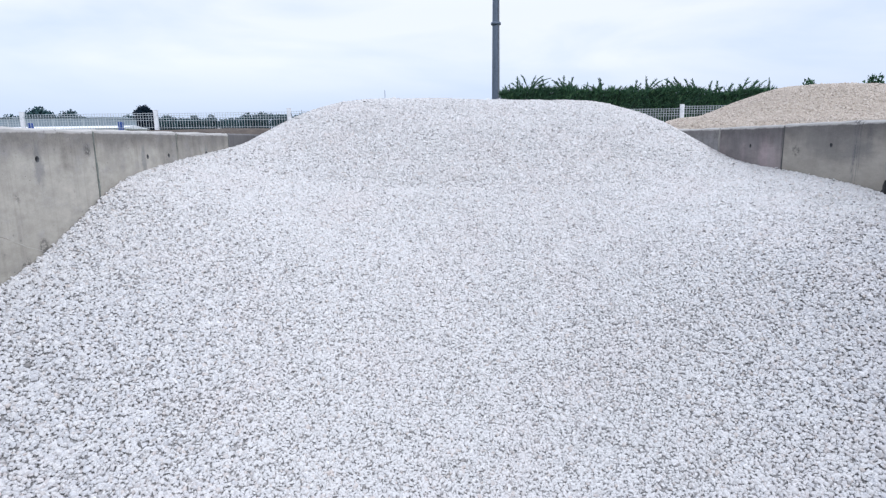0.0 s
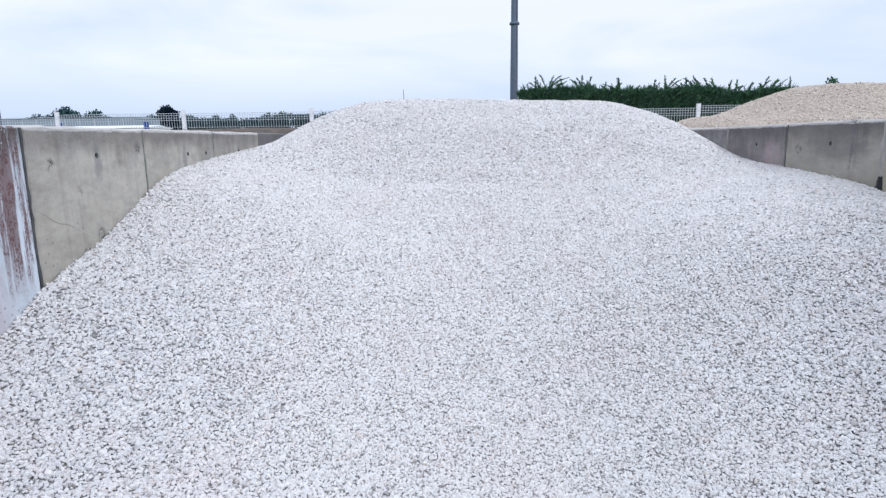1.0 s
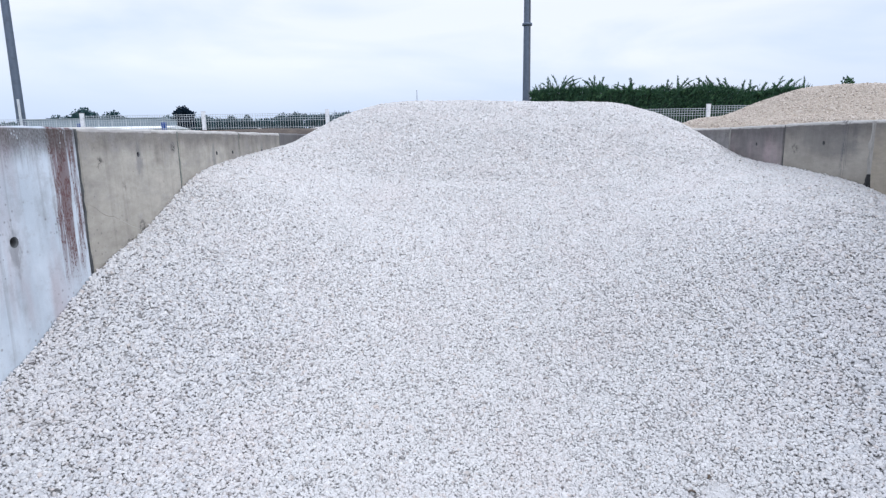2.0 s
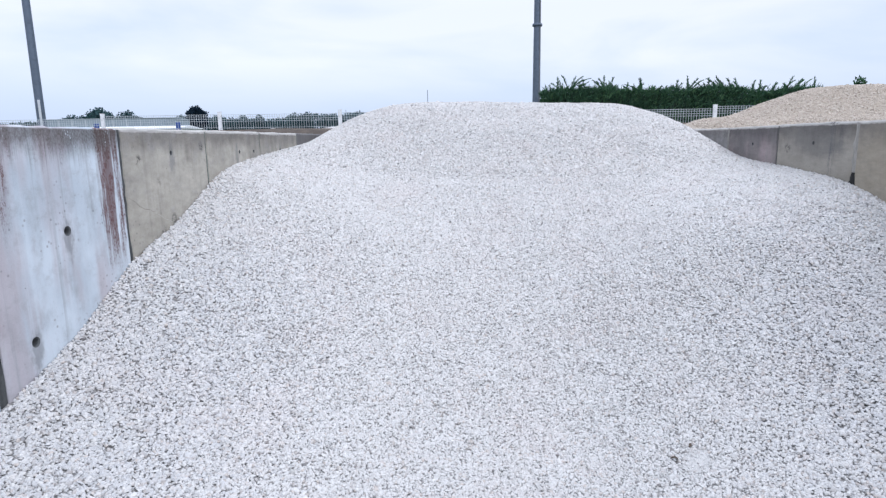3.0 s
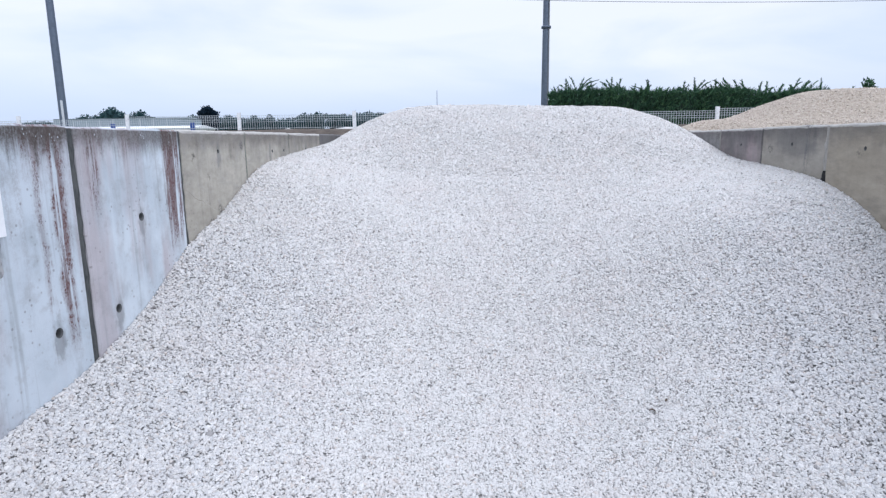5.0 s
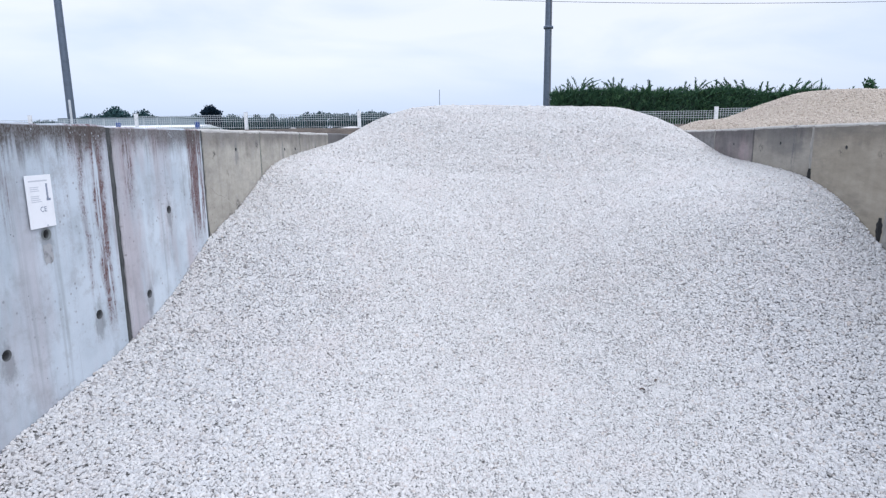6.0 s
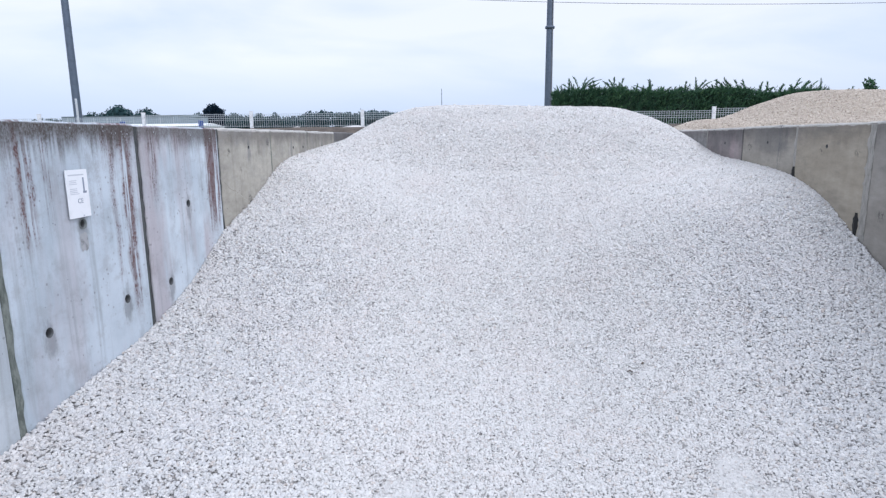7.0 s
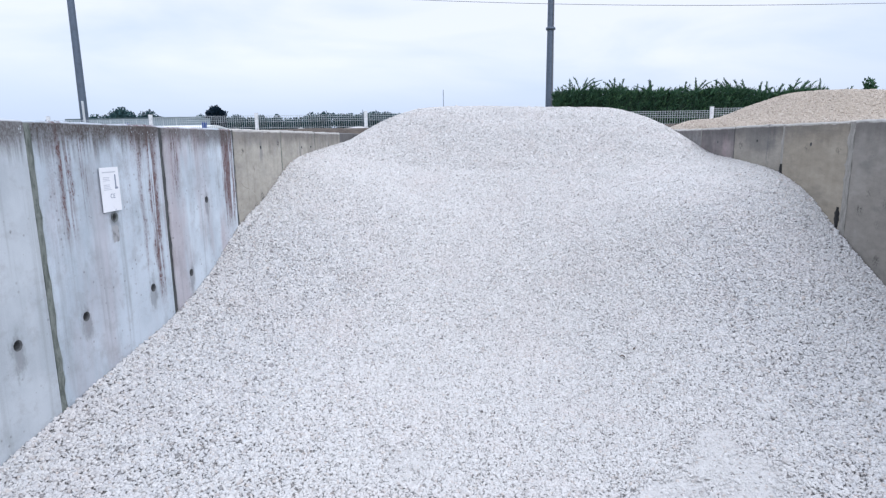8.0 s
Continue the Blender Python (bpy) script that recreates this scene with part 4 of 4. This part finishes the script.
# ---------------------------------------------------------------- hedge
def sprays(roots, ways, length, width, bend, seed, segments=3):
    """Curved, tapering blades: one strip each."""
    rng = np.random.RandomState(seed)
    n = len(roots)
    side = np.cross(ways, rng.normal(0, 1, (n, 3)))
    side /= np.linalg.norm(side, axis=1, keepdims=True) + 1e-9
    rows = []
    for k in range(segments + 1):
        s = k / segments
        mid = roots + ways * (length * s)[:, None] + bend * (s * s) * length[:, None]
        w = (width * (1 - 0.85 * s) * (0.6 + 1.2 * s * (1 - s) * 2))[:, None]
        rows += [mid - side * w, mid + side * w]
    v = np.stack(rows, 1)
    t = []
    for k in range(segments):
        a = 2 * k
        t += [(a, a + 1, a + 3), (a, a + 3, a + 2)]
    t = (np.array(t)[None] + (2 * segments + 2) * np.arange(n)[:, None, None]).reshape(-1, 3)
    return v.reshape(-1, 3), t


def build_hedge():
    rng = np.random.RandomState(41)
    x0, x1, y0, y1, z0 = 3.35, 27.0, 26.6, 28.4, BACK - 0.05
    top = lambda x: 3.66 - 0.18 * smoothstep(x, 9.0, 14.0) - 0.22 * smoothstep(x, 15.2, 16.8) + 0.34 * soft_noise(x, 0 * x, 1.1, 5) + 0.12 * soft_noise(x, 0 * x, 0.4, 6)
    hedge = new("hedge")
    hedge.matrix_basis = pose(0, 0, 0)
    tagged(hedge, "clipped dark green cypress hedge with ragged feathery leaders", "hedge")
    # inner mass
    xs = np.linspace(x0 + 0.2, x1, 150)
    ring = [(y0 + 0.35, 0.0), (y0 + 0.25, 0.6), (y0 + 0.35, 0.99), (y1 - 0.35, 0.99), (y1 - 0.25, 0.6), (y1 - 0.35, 0.0)]
    verts, faces = [], []
    for i, x in enumerate(xs):
        t = float(top(np.array([x]))[0]) - 0.12
        for y, s in ring:
            verts.append((x + rng.uniform(-0.05, 0.05), y + rng.uniform(-0.12, 0.12), z0 + (t - z0) * s + (rng.uniform(-0.07, 0.05) if s else 0)))
    for i in range(len(xs) - 1):
        for k in range(5):
            a = i * 6 + k
            faces.append((a, a + 6, a + 7, a + 1))
    faces += [tuple(range(6)), tuple(range((len(xs) - 1) * 6, len(xs) * 6))[::-1]]
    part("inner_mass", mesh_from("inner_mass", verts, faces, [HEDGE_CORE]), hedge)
    # sprays over the front and the top
    n = 30000
    x = rng.uniform(x0, x1, n)
    u = rng.rand(n)
    front = u < 0.7
    hgt = rng.rand(n) ** 0.8
    z = np.where(front, z0 + (top(x) - z0) * hgt, top(x) - rng.uniform(0.02, 0.15, n))
    y = np.where(front, y0 + rng.uniform(0.05, 0.35, n), rng.uniform(y0 + 0.2, y1 - 0.3, n))
    x = np.where(rng.rand(n) < 0.03, x0 + rng.uniform(-0.05, 0.15, n), x)
    ways = np.stack([rng.normal(0.1, 0.8, n), rng.normal(-0.55, 0.4, n), rng.uniform(-0.1, 1.1, n)], 1)
    ways /= np.linalg.norm(ways, axis=1, keepdims=True)
    v, t = sprays(np.stack([x, y, z], 1), ways, rng.uniform(0.08, 0.24, n), rng.uniform(0.014, 0.034, n), np.array([0.1, 0.0, 0.25]), 42, 2)
    vs, ts, b = [v], [t], len(v)
    # fans of long arching shoots above the clipped line, each shoot feathered with small sprays
    fans = [(x0 + 0.3 + 0.44 * k + rng.uniform(-0.2, 0.2), rng.randint(2, 6), rng.uniform(0.35, 0.85)) for k in range(26)]
    fans += [(14.75, 2, 0.75), (15.3, 1, 0.8), (16.0, 2, 0.8), (17.0, 3, 0.7), (18.6, 2, 0.6), (20.2, 2, 0.6)]
    for lx, shoots, tall in fans:
        tip = rng.choice([-1, 1], p=[0.6, 0.4])
        for _ in range(shoots):
            lean = tip * rng.uniform(0.0, 0.7) + rng.normal(0, 0.25)
            reach = tall * rng.uniform(0.65, 1.1)
            root = np.array([lx + rng.normal(0, 0.10), rng.uniform(y0 + 0.2, y1 - 0.6), float(top(np.array([lx]))[0]) - 0.12])
            m_ = int(110 * reach)
            s = np.sort(rng.rand(m_))
            arch = np.stack([lean * (0.35 * s + 0.75 * s * s), 0 * s, s - 0.30 * abs(lean) * s * s], 1) * reach
            along = np.stack([lean * (0.35 + 1.5 * s), rng.normal(0, 0.25, m_), 1 - 0.6 * abs(lean) * s], 1)
            along += np.stack([rng.normal(0, 0.38, m_), rng.normal(0, 0.3, m_), rng.normal(0, 0.2, m_)], 1)
            along /= np.linalg.norm(along, axis=1, keepdims=True)
            v, t = sprays(root + arch, along, rng.uniform(0.10, 0.22, m_) * (1.15 - 0.6 * s), rng.uniform(0.012, 0.026, m_), np.array([0.1 * tip, 0, 0.05]), rng.randint(1, 9999), 2)
            vs.append(v)
            ts.append(t + b)
            b += len(v)
    # low tufts that break the clipped line
    for _ in range(120):
        lx, m_ = rng.uniform(x0 + 0.1, x1), 34
        root = np.array([lx, rng.uniform(y0 + 0.1, y1 - 0.6), float(top(np.array([lx]))[0]) - 0.08])
        way = np.stack([rng.normal(0, 0.6, m_), rng.normal(0, 0.4, m_), rng.uniform(0.3, 1.1, m_)], 1)
        way /= np.linalg.norm(way, axis=1, keepdims=True)
        v, t = sprays(root + rng.normal(0, 0.09, (m_, 3)), way, rng.uniform(0.08, 0.22, m_), rng.uniform(0.014, 0.026, m_), np.array([0, 0, 0.1]), rng.randint(1, 9999), 2)
        vs.append(v)
        ts.append(t + b)
        b += len(v)
    me = tri_mesh("foliage", np.concatenate(vs), np.concatenate(ts), [CYPRESS])
    part("foliage", me, hedge)


build_hedge()


# ---------------------------------------------------------------- distant trees, sheds
def tree_meshes(seed, mat, spread, lumps=60):
    """Unit tree, 1 high: a tapered trunk with limbs, and a crown of many small leaf clumps."""
    rng = np.random.RandomState(seed)
    verts, faces = [], []

    def limb(a, b, r0, r1):
        a, b = Vector(a), Vector(b)
        q = (b - a).to_track_quat("Z", "Y").to_matrix()
        base = len(verts)
        for c, r in ((a, r0), (b, r1)):
            for k in range(7):
                verts.append(tuple(c + q @ Vector((r * math.cos(2 * math.pi * k / 7), r * math.sin(2 * math.pi * k / 7), 0))))
        for k in range(7):
            faces.append((base + k, base + (k + 1) % 7, base + 7 + (k + 1) % 7, base + 7 + k))

    limb((0, 0, -0.02), (0.01, 0, 0.3), 0.035, 0.025)
    limb((0.01, 0, 0.3), (0, 0.01, 0.75), 0.025, 0.008)
    centres = []
    for k in range(9):
        a, z = rng.uniform(0, 2 * math.pi), rng.uniform(0.25, 0.6)
        e = (spread * 0.7 * math.cos(a), spread * 0.7 * math.sin(a), z + rng.uniform(0.1, 0.25))
        limb((0, 0, z), e, 0.012, 0.004)
        centres.append(e)
    trunk = mesh_from("trunk", verts, faces, [BARK])
    inner = rng.normal(0, 1, (lumps, 3))
    inner *= (rng.rand(lumps, 1) ** 0.4) / np.linalg.norm(inner, axis=1, keepdims=True)
    cen = np.concatenate([np.array(centres), inner * np.array([spread * 0.85, spread * 0.85, 0.30]) + np.array([0, 0, 0.60])])
    if spread < 0.2:
        # conifers narrow to a tip
        cen[:, :2] *= np.clip(2.0 * (0.92 - cen[:, 2:]), 0.08, 1.0)
    roots, ways = [], []
    for c in cen:
        m_ = 38
        d = rng.normal(0, 1, (m_, 3))
        d /= np.linalg.norm(d, axis=1, keepdims=True)
        roots.append(c + d * rng.uniform(0.03, 0.12, (m_, 1)) * np.array([1.1, 1.1, 0.85]))
        ways.append(d)
    roots, ways = np.concatenate(roots), np.concatenate(ways)
    roots[:, 2] = np.clip(roots[:, 2], 0.1, 0.99)
    n = len(roots)
    v, t = sprays(roots, ways, rng.uniform(0.025, 0.05, n), rng.uniform(0.03, 0.055, n), np.array([0, 0, 0.1]), seed + 1, 1)
    return trunk, tri_mesh("crown", v, t, [mat])


def build_tree(seed, mat, spread, label, lumps=60):
    tree = new("tree")
    tagged(tree, label, "tree", "distant trees")
    trunk, crown = tree_meshes(seed, mat, spread, lumps)
    part("trunk", trunk, tree)
    part("crown", crown, tree)
    return tree


def stand(tree, x, y, height, wide=1.0, turn=0.0):
    return Matrix.Translation((x, y, BACK - 0.1)) @ Matrix.Rotation(turn, 4, "Z") @ Matrix.Diagonal((height * wide, height * wide, height, 1))


DIST = 170.0
F = 0.000941        # tangent of one small step of view


def bearing(step, far=DIST):
    """Across-track place of something seen that many steps from straight ahead."""
    return 0.48 + (step + 8) * F * far


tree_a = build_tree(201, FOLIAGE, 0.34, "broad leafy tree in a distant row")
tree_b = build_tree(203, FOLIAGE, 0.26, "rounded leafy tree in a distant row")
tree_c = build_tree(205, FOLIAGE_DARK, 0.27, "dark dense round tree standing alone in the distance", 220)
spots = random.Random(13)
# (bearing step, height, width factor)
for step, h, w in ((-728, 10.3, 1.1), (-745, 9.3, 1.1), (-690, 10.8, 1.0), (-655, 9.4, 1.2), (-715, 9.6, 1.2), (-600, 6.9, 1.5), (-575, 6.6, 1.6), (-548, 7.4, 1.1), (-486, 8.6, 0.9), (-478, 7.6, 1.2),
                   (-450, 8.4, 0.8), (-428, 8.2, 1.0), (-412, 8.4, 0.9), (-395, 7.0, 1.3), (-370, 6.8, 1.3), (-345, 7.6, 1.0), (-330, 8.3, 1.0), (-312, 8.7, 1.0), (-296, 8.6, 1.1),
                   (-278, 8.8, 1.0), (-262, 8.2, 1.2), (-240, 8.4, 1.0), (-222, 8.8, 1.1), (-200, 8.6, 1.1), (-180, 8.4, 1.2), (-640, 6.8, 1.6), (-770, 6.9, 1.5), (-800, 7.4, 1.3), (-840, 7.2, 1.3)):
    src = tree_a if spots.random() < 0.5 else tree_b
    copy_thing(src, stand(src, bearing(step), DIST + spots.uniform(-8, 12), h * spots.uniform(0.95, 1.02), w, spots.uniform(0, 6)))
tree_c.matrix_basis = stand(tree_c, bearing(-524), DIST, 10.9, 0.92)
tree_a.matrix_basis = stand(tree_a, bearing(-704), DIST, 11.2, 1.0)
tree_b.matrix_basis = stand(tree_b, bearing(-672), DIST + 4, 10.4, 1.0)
# tips of conifers behind the tan heap
conifer = build_tree(207, CYPRESS, 0.16, "dark conifer tip showing behind the tan gravel heap", 14)
tagged(conifer, group="far conifers")
copy_thing(conifer, stand(conifer, 0.48 + 770 * F * 36, 36.0, 3.55, 1.0, 2.0))
conifer.matrix_basis = stand(conifer, 0.48 + 655 * F * 36, 36.0, 3.3, 0.8)


def build_woods():
    """A low belt of far scrub and copses that closes the view behind the fence."""
    rng = np.random.RandomState(88)
    n = 22000
    x = rng.uniform(-190, 40, n)
    crown = 7.4 + 2.6 * soft_noise(x, 0 * x, 9.0, 15) + 1.4 * soft_noise(x, 0 * x, 3.5, 16)
    z = BACK + crown * rng.rand(n) ** 0.6
    y = 185 + rng.uniform(-4, 4, n)
    ways = rng.normal(0, 1, (n, 3))
    ways[:, 2] = np.abs(ways[:, 2])
    ways /= np.linalg.norm(ways, axis=1, keepdims=True)
    v, t = sprays(np.stack([x, y, z], 1), ways, rng.uniform(0.5, 1.0, n), rng.uniform(0.4, 0.8, n), np.array([0, 0, 0.1]), 89, 1)
    # haze over the belt comes only from the blue-tinted leaf colour
    tagged(new("far_woods", tri_mesh("far_woods", v, t, [FOLIAGE])), "belt of far scrub and copses with haze in its leaf colour", "woods", kind="stuff")


build_woods()


def build_shed(name, label, x0, x1, y, depth, wall_h, ridge, mat):
    """A long low building with its wall, roof and end posts."""
    shed = new(name)
    shed.matrix_basis = pose((x0 + x1) / 2, y, BACK - 0.1)
    tagged(shed, label, "shed")
    w = x1 - x0
    part("wall", box_mesh("wall", (w, depth, wall_h), mat, 0.0, (0, 0, wall_h / 2)), shed)
    v = [(-w / 2 - 0.2, -depth / 2 - 0.2, wall_h + 0.004), (w / 2 + 0.2, -depth / 2 - 0.2, wall_h + 0.004), (w / 2 + 0.2, 0, ridge), (-w / 2 - 0.2, 0, ridge), (-w / 2 - 0.2, depth / 2 + 0.2, wall_h + 0.004), (w / 2 + 0.2, depth / 2 + 0.2, wall_h + 0.004)]
    part("roof", mesh_from("roof", v, [(0, 1, 2, 3), (3, 2, 5, 4), (0, 3, 4), (1, 5, 2), (0, 4, 5, 1)], [mat]), shed)
    return shed


build_shed("shed", "long low white-sheeted shed beyond the fence", -41.0, -20.9, 42, 4.0, 0.86, 1.10, SHED_WHITE)
hall = build_shed("hall", "long pale blue-grey sheeted hall far behind the fence", -74.5, -53.0, 102, 10.0, 4.15, 4.4, HALL_GREY)
seam = box_mesh("sheet_seam", (0.12, 0.08, 4.0), MESH_PAINT, 0.0, (0, 0, 2.0))
for k in range(9):
    part("sheet_seam", seam, hall, pose(-9.6 + 2.4 * k, -5.03, 0))
BLUE_MESH = box_mesh("blue_container", (0.24, 0.3, 1.2), BLUE, 0.03, (0, 0, 0.6))
for s in (-20.4, -26.3):
    tagged(new("blue_container", BLUE_MESH), "small upright blue container beside the white shed", "container", "blue containers").matrix_basis = pose(s, 39.5, BACK - 0.05)

# slender far masts
for s, h, rad in ((-101, 13.0, 0.12), (-248, 8.2, 0.10)):
    mast = tagged(new("far_mast", lathe_mesh("far_mast", [(rad, 0), (rad * 0.6, h)], POLE_STEEL, 8)), "slender grey mast standing far off in the fields", "mast", "far masts")
    mast.matrix_basis = pose(bearing(s, 160), 160, BACK - 0.1)


# pale spoil heaps behind the fence
def mound_mesh(seed, w, d, h):
    rng = np.random.RandomState(seed)
    n = 26
    verts, faces = [], []
    for i in range(n + 1):
        for j in range(n + 1):
            x, y = (i / n - 0.5) * 2, (j / n - 0.5) * 2
            r = math.hypot(x, y)
            z = h * max(0, 1 - r) ** 0.8 * (1 + 0.4 * float(soft_noise(x, y, 0.35, seed)))
            verts.append((x * w, y * d, z - 0.03))
    for i in range(n):
        for j in range(n):
            a = i * (n + 1) + j
            faces.append((a, a + n + 1, a + n + 2, a + 1))
    return mesh_from("spoil_heap", verts, faces, [DUST], smooth=True)


for s, w, h, k in ((-392, 0.8, 0.20, 5), (-275, 1.2, 0.26, 6)):
    tagged(new("spoil_heap", mound_mesh(k, w, 0.9, h)), "small pale heap of stone behind the wire fence", "gravel", "spoil heaps").matrix_basis = pose(0.48 + s * F * 18, 18, BACK - 0.05)


# ---------------------------------------------------------------- a dead leaf on the trodden gravel
def leaf_mesh(seed):
    rng = random.Random(seed)
    verts, faces, n = [], [], 7
    for k in range(n + 1):
        s = k / n
        w = 0.008 * math.sin(math.pi * min(0.98, 0.06 + 0.94 * s)) * rng.uniform(0.85, 1.1)
        lift = 0.006 * math.sin(math.pi * s) + 0.004 * s
        verts += [(0.032 * s, -w, lift + 0.006), (0.032 * s, 0, lift), (0.032 * s, w, lift + 0.007)]
    for k in range(n):
        for i in range(2):
            q = 3 * k + i
            faces.append((q, q + 3, q + 4, q + 1))
    me = mesh_from("dead_leaf", verts, faces, [LEAF_BROWN], smooth=True)
    return me


LEAF_BROWN = paint("dead_leaf_brown", (0.10, 0.075, 0.055), 0.8, 0, 0.2, 60)
leaf = tagged(new("dead_leaf", leaf_mesh(3)), "curled brown dead leaf lying on white gravel", "leaf", "dead leaves")
leaf.matrix_basis = pose(1.46, 1.45, float(heap(1.46, 1.45)) + 0.002, 8, 0, 40)
copy_thing(leaf, pose(1.40, 1.40, float(heap(1.40, 1.40)) + 0.004, 0, 10, 170))
